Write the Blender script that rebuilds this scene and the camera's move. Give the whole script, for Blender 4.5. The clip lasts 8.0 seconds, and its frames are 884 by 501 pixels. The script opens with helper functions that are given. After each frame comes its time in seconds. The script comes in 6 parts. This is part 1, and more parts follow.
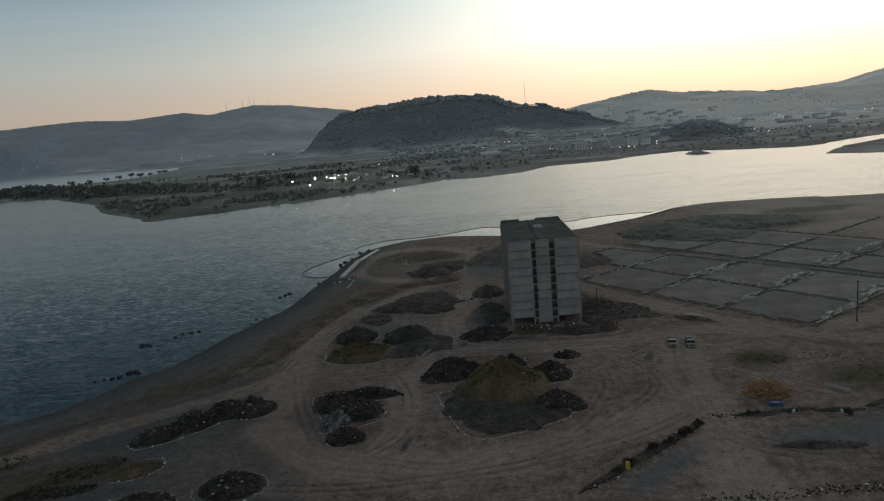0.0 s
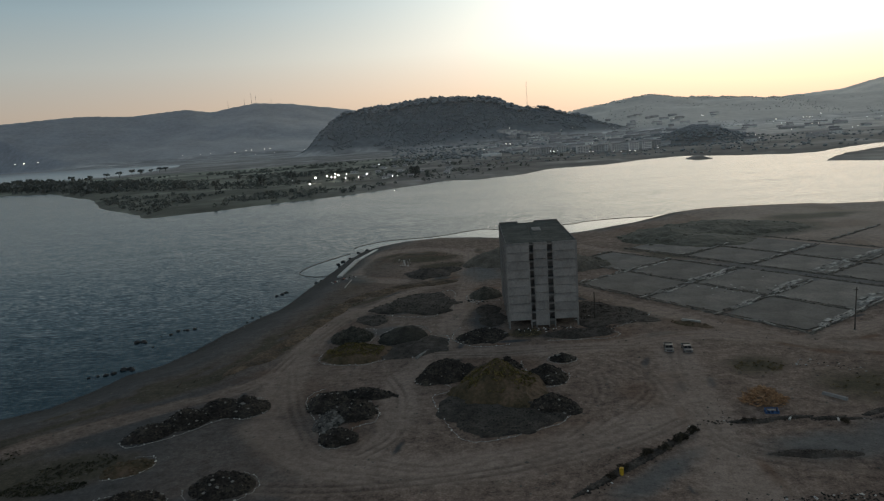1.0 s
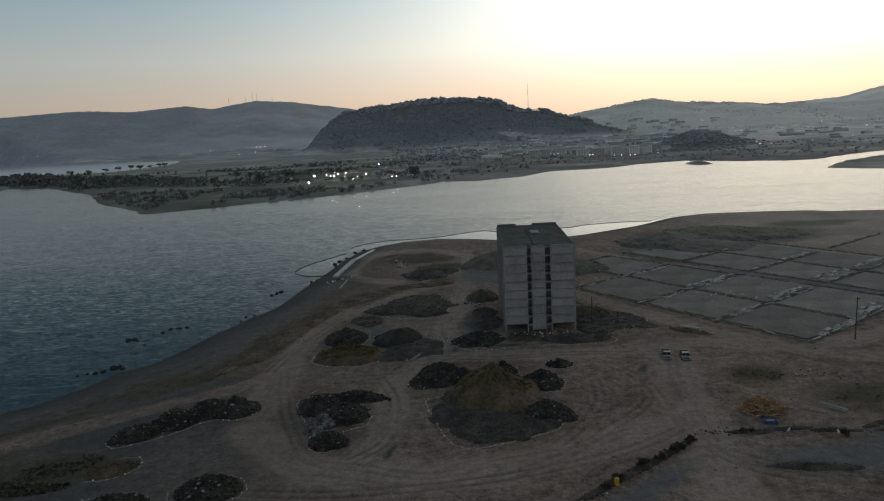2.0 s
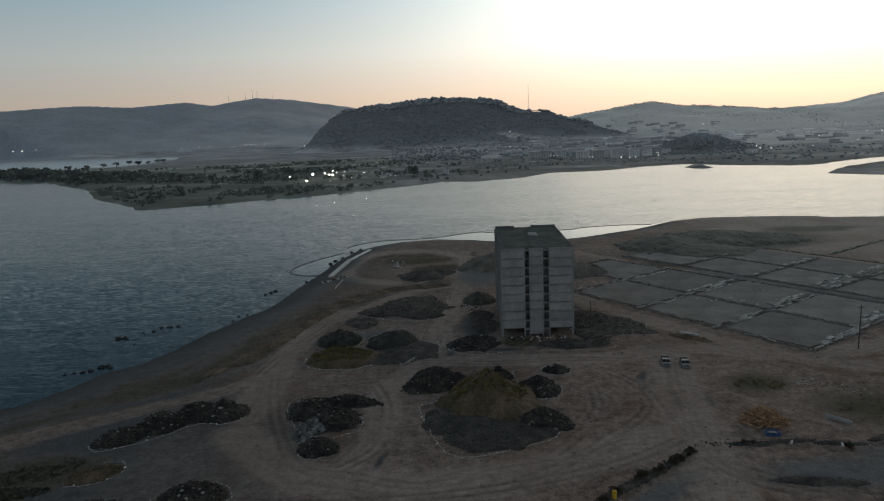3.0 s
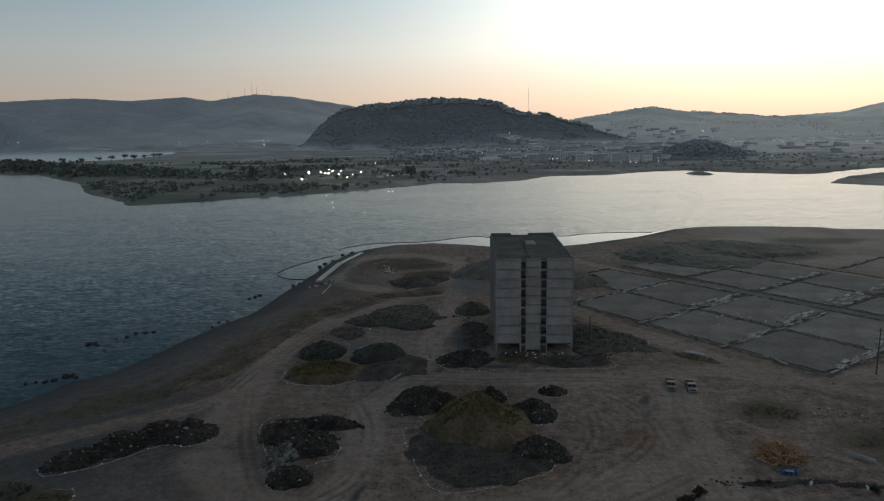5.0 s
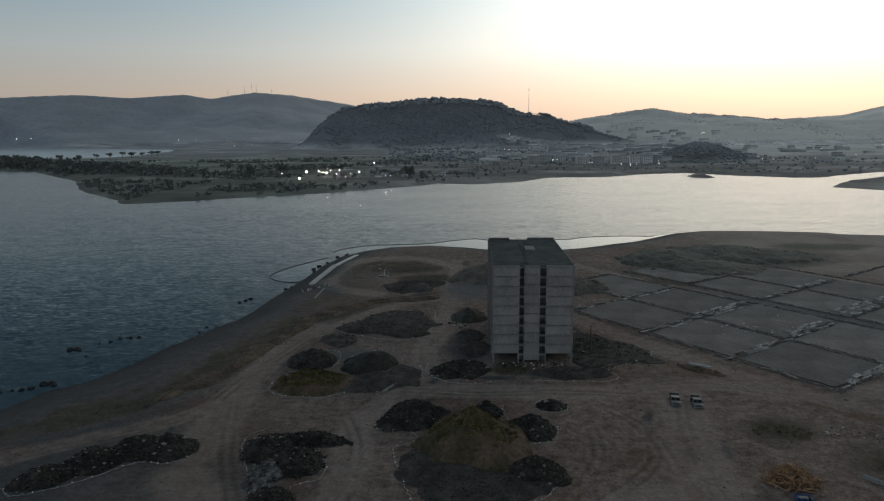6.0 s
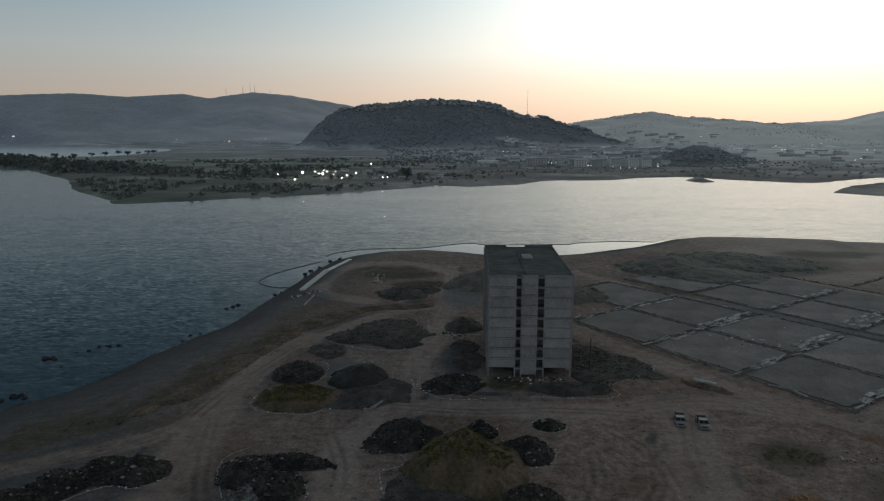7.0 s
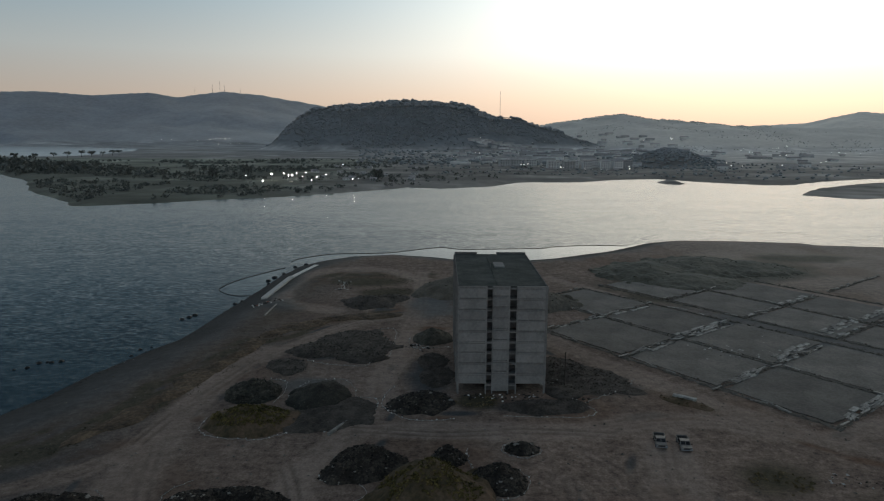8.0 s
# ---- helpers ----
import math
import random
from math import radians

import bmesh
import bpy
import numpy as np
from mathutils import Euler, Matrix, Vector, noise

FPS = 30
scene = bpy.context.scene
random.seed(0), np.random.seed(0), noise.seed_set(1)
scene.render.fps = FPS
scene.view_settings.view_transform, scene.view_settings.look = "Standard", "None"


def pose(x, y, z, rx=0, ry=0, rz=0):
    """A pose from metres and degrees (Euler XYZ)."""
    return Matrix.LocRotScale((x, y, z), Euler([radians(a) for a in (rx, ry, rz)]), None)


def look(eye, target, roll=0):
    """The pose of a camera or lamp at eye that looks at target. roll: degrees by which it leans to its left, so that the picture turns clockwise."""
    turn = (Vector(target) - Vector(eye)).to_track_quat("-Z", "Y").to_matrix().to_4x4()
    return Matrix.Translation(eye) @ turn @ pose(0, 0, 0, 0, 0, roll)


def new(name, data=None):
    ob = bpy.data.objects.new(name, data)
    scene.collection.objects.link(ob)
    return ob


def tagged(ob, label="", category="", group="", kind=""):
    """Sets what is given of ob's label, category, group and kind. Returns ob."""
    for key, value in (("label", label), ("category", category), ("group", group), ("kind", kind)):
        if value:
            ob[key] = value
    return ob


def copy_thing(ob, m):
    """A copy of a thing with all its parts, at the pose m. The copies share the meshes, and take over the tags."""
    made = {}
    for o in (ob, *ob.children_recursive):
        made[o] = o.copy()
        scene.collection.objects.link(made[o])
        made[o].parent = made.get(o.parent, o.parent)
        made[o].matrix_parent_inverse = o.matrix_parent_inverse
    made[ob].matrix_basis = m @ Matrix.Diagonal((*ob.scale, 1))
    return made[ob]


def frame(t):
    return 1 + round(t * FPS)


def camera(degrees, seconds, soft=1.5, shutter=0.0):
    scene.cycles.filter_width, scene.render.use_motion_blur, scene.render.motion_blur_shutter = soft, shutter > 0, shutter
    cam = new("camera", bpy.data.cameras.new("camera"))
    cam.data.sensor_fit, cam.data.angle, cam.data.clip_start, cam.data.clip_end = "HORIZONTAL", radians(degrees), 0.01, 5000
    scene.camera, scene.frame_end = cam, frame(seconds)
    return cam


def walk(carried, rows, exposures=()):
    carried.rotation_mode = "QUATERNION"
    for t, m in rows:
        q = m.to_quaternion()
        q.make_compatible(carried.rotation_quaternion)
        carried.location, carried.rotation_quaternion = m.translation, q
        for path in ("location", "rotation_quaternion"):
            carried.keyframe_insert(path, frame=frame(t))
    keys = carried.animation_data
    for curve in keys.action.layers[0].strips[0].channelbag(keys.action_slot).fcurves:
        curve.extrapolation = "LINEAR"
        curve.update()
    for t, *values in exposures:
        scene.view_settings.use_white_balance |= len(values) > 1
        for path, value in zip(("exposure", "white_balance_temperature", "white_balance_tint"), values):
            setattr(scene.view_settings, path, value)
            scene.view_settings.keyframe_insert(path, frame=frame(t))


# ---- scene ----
cam = camera(67.8, 8.0, soft=1.2)
PATH = [
    (0, (0.515, 0.667, 58.435), (0.411, 2.631, 58.07), -5.0),
    (0.5, (0.837, 0.952, 58.369), (0.734, 2.916, 58.007), -4.6),
    (1, (1.123, 1.495, 58.28), (1.02, 3.459, 57.918), -4.1),
    (1.5, (1.381, 2.519, 58.177), (1.28, 4.483, 57.817), -3.6),
    (3, (1.988, 7.461, 57.817), (1.894, 9.426, 57.457), -2.3),
    (3.5, (2.201, 9.707, 57.756), (2.11, 11.673, 57.397), -2.0),
    (4, (2.44, 12.459, 57.706), (2.351, 14.424, 57.346), -1.6),
    (4.5, (2.677, 15.668, 57.723), (2.59, 17.633, 57.364), -1.3),
    (6, (3.558, 26.033, 57.948), (3.476, 27.998, 57.589), -0.5),
    (6.5, (3.879, 29.84, 58.019), (3.799, 31.806, 57.66), -0.3),
    (7, (4.267, 34.133, 58.142), (4.192, 36.1, 57.787), -0.0),
    (7.5, (4.782, 38.727, 58.241), (4.719, 40.694, 57.884), 0.1),
    (8, (5.508, 43.883, 58.325), (5.514, 45.852, 57.973), 0.3),
]
walk(cam, [(t, look(eye, target, roll)) for t, eye, target, roll in PATH],
     exposures=[(0, 0.03, 6950, 10), (1.5, 0.03, 6850, 10), (4, 0.0, 6600, 10), (8, -0.05, 6580, 10)])

# ---- light ----
SUN_AZ, SUN_EL = radians(28.0), radians(4.0)
SUN_DIR = Vector((math.sin(SUN_AZ) * math.cos(SUN_EL), math.cos(SUN_AZ) * math.cos(SUN_EL), math.sin(SUN_EL)))


class Nodes:
    """Small shorthand for building node trees."""

    def __init__(self, tree):
        self.t = tree
        tree.nodes.clear()

    def n(self, kind, **kw):
        nd = self.t.nodes.new(kind)
        for k, v in kw.items():
            if k in nd.inputs:
                nd.inputs[k].default_value = v
        return nd

    def link(self, a, b):
        self.t.links.new(a, b)

    def math(self, op, a, b=None, clamp=False):
        nd = self.t.nodes.new("ShaderNodeMath")
        nd.operation, nd.use_clamp = op, clamp
        for i, v in enumerate((a, b)):
            if v is None:
                continue
            if isinstance(v, (int, float)):
                nd.inputs[i].default_value = v
            else:
                self.link(v, nd.inputs[i])
        return nd.outputs[0]

    def ramp(self, fac, stops, mode="LINEAR"):
        nd = self.t.nodes.new("ShaderNodeValToRGB")
        cr = nd.color_ramp
        cr.interpolation = mode
        while len(cr.elements) < len(stops):
            cr.elements.new(0.5)
        for e, (p, c) in zip(cr.elements, stops):
            e.position = p
            e.color = (*c, 1) if len(c) == 3 else c
        self.link(fac, nd.inputs[0])
        return nd.outputs[0]

    def mix(self, fac, a, b, blend="MIX"):
        nd = self.t.nodes.new("ShaderNodeMix")
        nd.data_type, nd.blend_type = "RGBA", blend
        for i, v in ((0, fac), (6, a), (7, b)):
            if isinstance(v, (int, float)):
                nd.inputs[i].default_value = v
            elif isinstance(v, tuple):
                nd.inputs[i].default_value = (*v, 1)
            else:
                self.link(v, nd.inputs[i])
        return nd.outputs[2]

    def remap(self, v, a, b, c, d):
        nd = self.t.nodes.new("ShaderNodeMapRange")
        for i, x in enumerate((a, b, c, d)):
            nd.inputs[i + 1].default_value = x
        self.link(v, nd.inputs[0])
        return nd.outputs[0]

    def noise(self, scale, detail=4.0, rough=0.55, vec=None):
        nd = self.n("ShaderNodeTexNoise", Scale=scale, Detail=detail, Roughness=rough)
        if vec is not None:
            self.link(vec, nd.inputs["Vector"])
        return nd.outputs[0]


world = bpy.data.worlds.new("dusk_sky")
scene.world = world
world.use_nodes = True
w = Nodes(world.node_tree)
wout, bg = w.n("ShaderNodeOutputWorld"), w.n("ShaderNodeBackground")
sky = w.n("ShaderNodeTexSky")
sky.sky_type, sky.sun_disc = "NISHITA", False
sky.sun_elevation, sky.sun_rotation = radians(2.0), SUN_AZ
sky.air_density, sky.dust_density, sky.ozone_density = 1.2, 3.0, 2.0
coord = w.n("ShaderNodeTexCoord").outputs["Generated"]
sep = w.n("ShaderNodeSeparateXYZ")
w.link(coord, sep.inputs[0])
up = sep.outputs[2]
dot = w.t.nodes.new("ShaderNodeVectorMath")
dot.operation = "DOT_PRODUCT"
w.link(coord, dot.inputs[0])
dot.inputs[1].default_value = SUN_DIR
toward = dot.outputs["Value"]
# pale dusk haze: peach at the horizon, grey-blue above it, dim overhead
haze = w.ramp(up, [(0.0, (0.60, 0.44, 0.34)), (0.05, (0.64, 0.52, 0.43)), (0.11, (0.56, 0.57, 0.55)), (0.18, (0.39, 0.49, 0.545)),
                   (0.25, (0.19, 0.29, 0.355)), (0.34, (0.115, 0.185, 0.24)), (0.5, (0.09, 0.145, 0.195)), (1.0, (0.17, 0.185, 0.21))])
side = w.remap(toward, -0.6, 0.95, 0.0, 1.0)
haze = w.mix(1.0, haze, w.ramp(side, [(0.0, (1.35, 1.42, 1.55)), (0.35, (0.95, 1.0, 1.05)), (0.62, (0.63, 0.695, 0.735)), (1.0, (1, 1, 1))]), "MULTIPLY")
near_sun = w.remap(toward, 0.40, 1.0, 0.0, 1.0)
near_sun = w.math("POWER", near_sun, 3.5)
glow = w.ramp(up, [(0.0, (0.42, 0.29, 0.19)), (0.05, (0.60, 0.475, 0.33)), (0.12, (0.82, 0.79, 0.67)), (0.25, (0.82, 0.8, 0.71)), (0.5, (0.75, 0.70, 0.58)), (1.0, (0.2, 0.18, 0.15))])
glow = w.mix(near_sun, (0.0, 0.0, 0.0), glow)
total = w.mix(1.0, haze, glow, "ADD")
core = w.math("POWER", w.remap(toward, 0.78, 1.0, 0.0, 1.0), 2.6)
lobe = w.ramp(up, [(0.0, (0.0, 0.0, 0.0)), (0.08, (0.04, 0.03, 0.015)), (0.15, (0.42, 0.39, 0.32)), (0.3, (0.68, 0.63, 0.53)), (0.5, (0.35, 0.32, 0.27))])
total = w.mix(1.0, total, w.mix(core, (0.0, 0.0, 0.0), lobe), "ADD")
nish = w.mix(1.0, sky.outputs[0], (0.015, 0.015, 0.015), "MULTIPLY")
total = w.mix(1.0, total, nish, "ADD")
w.link(total, bg.inputs[0])
bg.inputs[1].default_value = 1.0
w.link(bg.outputs[0], wout.inputs[0])

sun = new("sun", bpy.data.lights.new("sun", "SUN"))
sun.data.energy, sun.data.angle, sun.data.color = 0.05, radians(40), (1.0, 0.84, 0.62)
sun.matrix_world = look((0, 0, 200), Vector((0, 0, 200)) - SUN_DIR)


# ---- materials ----
def material(name, colors, scale=1.0, rough=0.9, bump=0.3, fine=8.0, metal=0.0, island=0.0, obrand=0.0, spec=0.3, dist=0.1, pale=0.0, sheen=0.0):
    """Two-scale noise over two or three base colours, with fine relief."""
    m = bpy.data.materials.new(name)
    m.use_nodes = True
    k = Nodes(m.node_tree)
    out, b = k.n("ShaderNodeOutputMaterial"), k.n("ShaderNodeBsdfPrincipled", Roughness=rough, Metallic=metal)
    b.inputs["Specular IOR Level"].default_value = spec
    b.inputs["Sheen Weight"].default_value, b.inputs["Sheen Roughness"].default_value = sheen, 0.5
    pos = k.n("ShaderNodeTexCoord").outputs["Object"]
    big, small = k.noise(scale, 5, 0.6, pos), k.noise(scale * fine, 4, 0.6, pos)
    f = k.math("ADD", k.math("MULTIPLY", big, 0.6), k.math("MULTIPLY", small, 0.4))
    n = len(colors)
    c = k.ramp(f, [(0.39 + 0.22 * i / max(1, n - 1), col) for i, col in enumerate(colors)])
    if island or obrand:
        src = k.n("ShaderNodeNewGeometry").outputs["Random Per Island"] if island else k.n("ShaderNodeObjectInfo").outputs["Random"]
        a = island or obrand
        v = k.remap(src, 0, 1, 1 - a, 1 + a)
        c = k.mix(1.0, c, k.ramp(k.math("MULTIPLY", v, 0.5), [(0, (0, 0, 0)), (1, (2, 2, 2))]), "MULTIPLY")
    if pale:
        odd = k.n("ShaderNodeNewGeometry").outputs["Random Per Island"]
        c = k.mix(k.math("GREATER_THAN", odd, 1 - pale), c, (0.25, 0.23, 0.2))
    k.link(c, b.inputs["Base Color"])
    bp = k.n("ShaderNodeBump", Strength=bump, Distance=dist)
    k.link(small, bp.inputs["Height"])
    k.link(bp.outputs[0], b.inputs["Normal"])
    k.link(b.outputs[0], out.inputs[0])
    return m


def glow_material(name, color, power):
    m = bpy.data.materials.new(name)
    m.use_nodes = True
    k = Nodes(m.node_tree)
    out, e = k.n("ShaderNodeOutputMaterial"), k.n("ShaderNodeEmission", Strength=power)
    e.inputs[0].default_value = (*color, 1)
    k.link(e.outputs[0], out.inputs[0])
    return m


def ground_material():
    m = bpy.data.materials.new("bare_ground")
    m.use_nodes = True
    k = Nodes(m.node_tree)
    out, b = k.n("ShaderNodeOutputMaterial"), k.n("ShaderNodeBsdfPrincipled", Roughness=0.95)
    b.inputs["Specular IOR Level"].default_value = 0.2
    pos = k.n("ShaderNodeTexCoord").outputs["Object"]
    att = k.n("ShaderNodeAttribute")
    att.attribute_name = "soil"
    sp = k.n("ShaderNodeSeparateColor")
    k.link(att.outputs["Color"], sp.inputs[0])
    n1, n2, n3 = k.noise(0.035, 6, 0.6, pos), k.noise(0.4, 6, 0.65, pos), k.noise(3.0, 4, 0.6, pos)
    stretch = k.n("ShaderNodeMapping")
    stretch.inputs["Scale"].default_value = (0.10, 0.55, 1.0)
    stretch.inputs["Rotation"].default_value = (0, 0, radians(-12))
    k.link(pos, stretch.inputs[0])
    n4 = k.noise(1.0, 5, 0.7, stretch.outputs[0])
    f = k.math("ADD", k.math("ADD", k.math("MULTIPLY", n1, 0.24), k.math("MULTIPLY", n4, 0.1)), k.math("ADD", k.math("MULTIPLY", n2, 0.4), k.math("MULTIPLY", n3, 0.26)))
    n5 = k.noise(1.1, 5, 0.75, pos)
    f = k.math("ADD", k.math("MULTIPLY", f, 0.72), k.math("MULTIPLY", n5, 0.28))
    dirt = k.ramp(f, [(0.42, (0.085, 0.057, 0.043)), (0.5, (0.2, 0.141, 0.108)), (0.58, (0.34, 0.25, 0.195))])
    pale = k.ramp(f, [(0.4, (0.19, 0.138, 0.108)), (0.6, (0.4, 0.305, 0.243))])
    grit = k.ramp(f, [(0.41, (0.09, 0.084, 0.078)), (0.59, (0.19, 0.178, 0.163))])
    rust = k.ramp(f, [(0.4, (0.1, 0.055, 0.033)), (0.6, (0.235, 0.143, 0.094))])
    veg = k.ramp(f, [(0.4, (0.034, 0.03, 0.019)), (0.5, (0.07, 0.057, 0.034)), (0.6, (0.13, 0.1, 0.059))])
    dark = k.ramp(f, [(0.36, (0.035, 0.036, 0.036)), (0.5, (0.07, 0.07, 0.068)), (0.64, (0.13, 0.127, 0.12))])
    wet = k.ramp(f, [(0.4, (0.026, 0.025, 0.024)), (0.6, (0.068, 0.065, 0.061))])
    rust_dark = k.ramp(f, [(0.4, (0.06, 0.042, 0.032)), (0.6, (0.14, 0.1, 0.076))])
    blend = k.math("MULTIPLY", k.math("ADD", n2, n3), 0.5)

    def soft(v):
        return k.math("ADD", v, k.math("MULTIPLY", k.math("SUBTRACT", blend, 0.5), k.math("MULTIPLY", k.math("MULTIPLY", v, k.math("SUBTRACT", 1.0, v)), 5.0)), clamp=True)

    c = k.mix(soft(sp.outputs[0]), dirt, pale)
    att2 = k.n("ShaderNodeAttribute")
    att2.attribute_name = "soil_b"
    sp2 = k.n("ShaderNodeSeparateColor")
    k.link(att2.outputs["Color"], sp2.inputs[0])
    c = k.mix(soft(sp2.outputs[1]), c, rust)
    c = k.mix(soft(sp2.outputs[0]), c, grit)
    c = k.mix(soft(sp.outputs[1]), c, veg)
    c = k.mix(soft(sp.outputs[2]), c, dark)
    c = k.mix(k.math("MULTIPLY", sp2.outputs[2], 0.6), c, rust_dark)
    c = k.mix(k.math("MULTIPLY", att2.outputs["Alpha"], 0.4), c, pale)
    c = k.mix(soft(att.outputs["Alpha"]), c, wet)
    # far ground colours carry painted haze
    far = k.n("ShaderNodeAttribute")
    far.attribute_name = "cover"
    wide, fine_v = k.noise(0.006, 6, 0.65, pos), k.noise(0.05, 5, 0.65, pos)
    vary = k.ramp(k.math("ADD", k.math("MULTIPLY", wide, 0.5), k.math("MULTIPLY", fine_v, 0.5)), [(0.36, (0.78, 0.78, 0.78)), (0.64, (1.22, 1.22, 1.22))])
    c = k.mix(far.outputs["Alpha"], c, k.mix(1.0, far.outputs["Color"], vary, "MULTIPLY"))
    k.link(c, b.inputs["Base Color"])
    # sheen stands in for haze over the hills and the far field
    b.inputs["Sheen Roughness"].default_value = 0.5
    b.inputs["Sheen Tint"].default_value = (1.0, 0.95, 0.86, 1)
    haze_sheen = k.n("ShaderNodeAttribute")
    haze_sheen.attribute_name = "haze_sheen"
    k.link(haze_sheen.outputs["Fac"], b.inputs["Sheen Weight"])
    bp = k.n("ShaderNodeBump", Strength=0.5, Distance=0.25)
    k.link(k.math("ADD", n2, k.math("MULTIPLY", n3, 0.4)), bp.inputs["Height"])
    k.link(bp.outputs[0], b.inputs["Normal"])
    k.link(b.outputs[0], out.inputs[0])
    return m


def water_material(name, rough=1.0, lean=0.0, painted_sky=None):
    """Wind-ruffled water; the mesh's own "calm" says where it lies still."""
    m = bpy.data.materials.new(name)
    m.use_nodes = True
    k = Nodes(m.node_tree)
    out, b = k.n("ShaderNodeOutputMaterial"), k.n("ShaderNodeBsdfPrincipled", IOR=1.33)
    pos = k.n("ShaderNodeTexCoord").outputs["Object"]
    mp = k.n("ShaderNodeMapping")
    mp.inputs["Scale"].default_value = (0.3, 1.0, 1.0)
    mp.inputs["Rotation"].default_value = (0, 0, radians(-14))
    k.link(pos, mp.inputs[0])
    calm = k.n("ShaderNodeAttribute")
    calm.attribute_name = "calm"
    still = calm.outputs["Fac"]
    patch, gust = k.noise(0.006, 4, 0.55, mp.outputs[0]), k.noise(0.03, 4, 0.6, mp.outputs[0])
    wind = k.math("ADD", k.math("MULTIPLY", patch, 0.6), k.math("MULTIPLY", gust, 0.4))
    # an optional pale base colour stands in for reflected sky
    low, high = (painted_sky, painted_sky) if painted_sky else ((0.011, 0.027, 0.036), (0.015, 0.035, 0.045))
    k.link(k.ramp(patch, [(0.35, low), (0.65, high)]), b.inputs["Base Color"])
    k.link(k.remap(still, 0, 1, 0.2, 0.06), b.inputs["Roughness"])
    slope = None
    for sc, amp in ((1.9, 0.32 * rough), (0.9, 0.15 * rough), (0.35, 0.085 * rough), (0.07, 0.03)):
        nz = k.n("ShaderNodeTexNoise", Scale=sc, Detail=3.0, Roughness=0.6)
        k.link(mp.outputs[0], nz.inputs["Vector"])
        off = k.n("ShaderNodeVectorMath")
        off.operation = "SUBTRACT"
        k.link(nz.outputs["Color"], off.inputs[0])
        off.inputs[1].default_value = (0.5, 0.5, 0.5)
        sc2 = k.n("ShaderNodeVectorMath")
        sc2.operation = "MULTIPLY"
        k.link(off.outputs[0], sc2.inputs[0])
        sc2.inputs[1].default_value = (amp * 0.7, amp, 0.0)
        if slope is None:
            slope = sc2.outputs[0]
        else:
            ad = k.n("ShaderNodeVectorMath")
            k.link(slope, ad.inputs[0])
            k.link(sc2.outputs[0], ad.inputs[1])
            slope = ad.outputs[0]
    # lean tips all wave normals towards the camera's side, to fit its view
    tilt = k.n("ShaderNodeVectorMath")
    k.link(slope, tilt.inputs[0])
    tilt.inputs[1].default_value = (0, lean, 0)
    ruffle = k.n("ShaderNodeVectorMath")
    ruffle.operation = "SCALE"
    k.link(tilt.outputs[0], ruffle.inputs[0])
    k.link(k.math("MULTIPLY", k.remap(wind, 0.36, 0.64, 0.62, 1.3), k.remap(still, 0, 1, 1.0, 0.12)), ruffle.inputs["Scale"])
    upv = k.n("ShaderNodeVectorMath")
    k.link(ruffle.outputs[0], upv.inputs[0])
    upv.inputs[1].default_value = (0, 0, 1)
    nrm = k.n("ShaderNodeVectorMath")
    nrm.operation = "NORMALIZE"
    k.link(upv.outputs[0], nrm.inputs[0])
    k.link(nrm.outputs[0], b.inputs["Normal"])
    k.link(b.outputs[0], out.inputs[0])
    return m


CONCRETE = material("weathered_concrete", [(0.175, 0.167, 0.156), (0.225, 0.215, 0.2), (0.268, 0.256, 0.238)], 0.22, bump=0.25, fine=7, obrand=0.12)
# a darker grey for side, back, inner and edge parts
CONCRETE_DARK = material("darker_concrete", [(0.1, 0.098, 0.092), (0.155, 0.15, 0.142)], 0.3, fine=10)
ROOFING = material("grey_roofing", [(0.04, 0.047, 0.043), (0.065, 0.073, 0.067), (0.1, 0.107, 0.097)], 0.25, fine=9, spec=0.1)
PALE = material("pale_broken_concrete", [(0.2, 0.182, 0.158), (0.32, 0.297, 0.26), (0.44, 0.41, 0.36)], 0.7, fine=6, obrand=0.4)
# the slab's sheen stands in for haze over the plots
SLAB = material("gravel_slab", [(0.1, 0.085, 0.07), (0.15, 0.13, 0.108), (0.21, 0.182, 0.152)], 0.09, fine=18, obrand=0.22, sheen=0.075)
RUBBLE = material("dark_rubble", [(0.016, 0.013, 0.01), (0.034, 0.028, 0.022), (0.085, 0.07, 0.054)], 0.5, bump=0.9, fine=5, dist=0.35)
PIECES = material("mixed_broken_pieces", [(0.018, 0.014, 0.011), (0.038, 0.031, 0.024), (0.085, 0.07, 0.055)], 0.6, bump=0.5, fine=5, island=0.8, pale=0.05)
SPOIL = material("grey_brown_spoil", [(0.085, 0.074, 0.056), (0.125, 0.108, 0.084), (0.17, 0.147, 0.115)], 0.3, bump=0.5, fine=8, dist=0.2)
RIDGE_SOIL = material("kerb_ridge_dirt", [(0.085, 0.074, 0.06), (0.14, 0.122, 0.1), (0.2, 0.175, 0.145)], 0.4, bump=0.8, fine=6, dist=0.3)
DARK_SOIL = material("dark_soil", [(0.036, 0.03, 0.024), (0.064, 0.053, 0.043), (0.108, 0.09, 0.073)], 0.35, bump=0.8, fine=7, dist=0.3)
GRAVEL = material("grey_gravel", [(0.03, 0.028, 0.021), (0.054, 0.05, 0.038), (0.088, 0.08, 0.062)], 0.4, bump=0.6, fine=8, island=0.5, dist=0.2)
GRASS_SOIL = material("dry_grass_soil", [(0.045, 0.036, 0.018), (0.09, 0.064, 0.035), (0.155, 0.102, 0.066)], 0.16, bump=0.7, fine=9, dist=0.25)
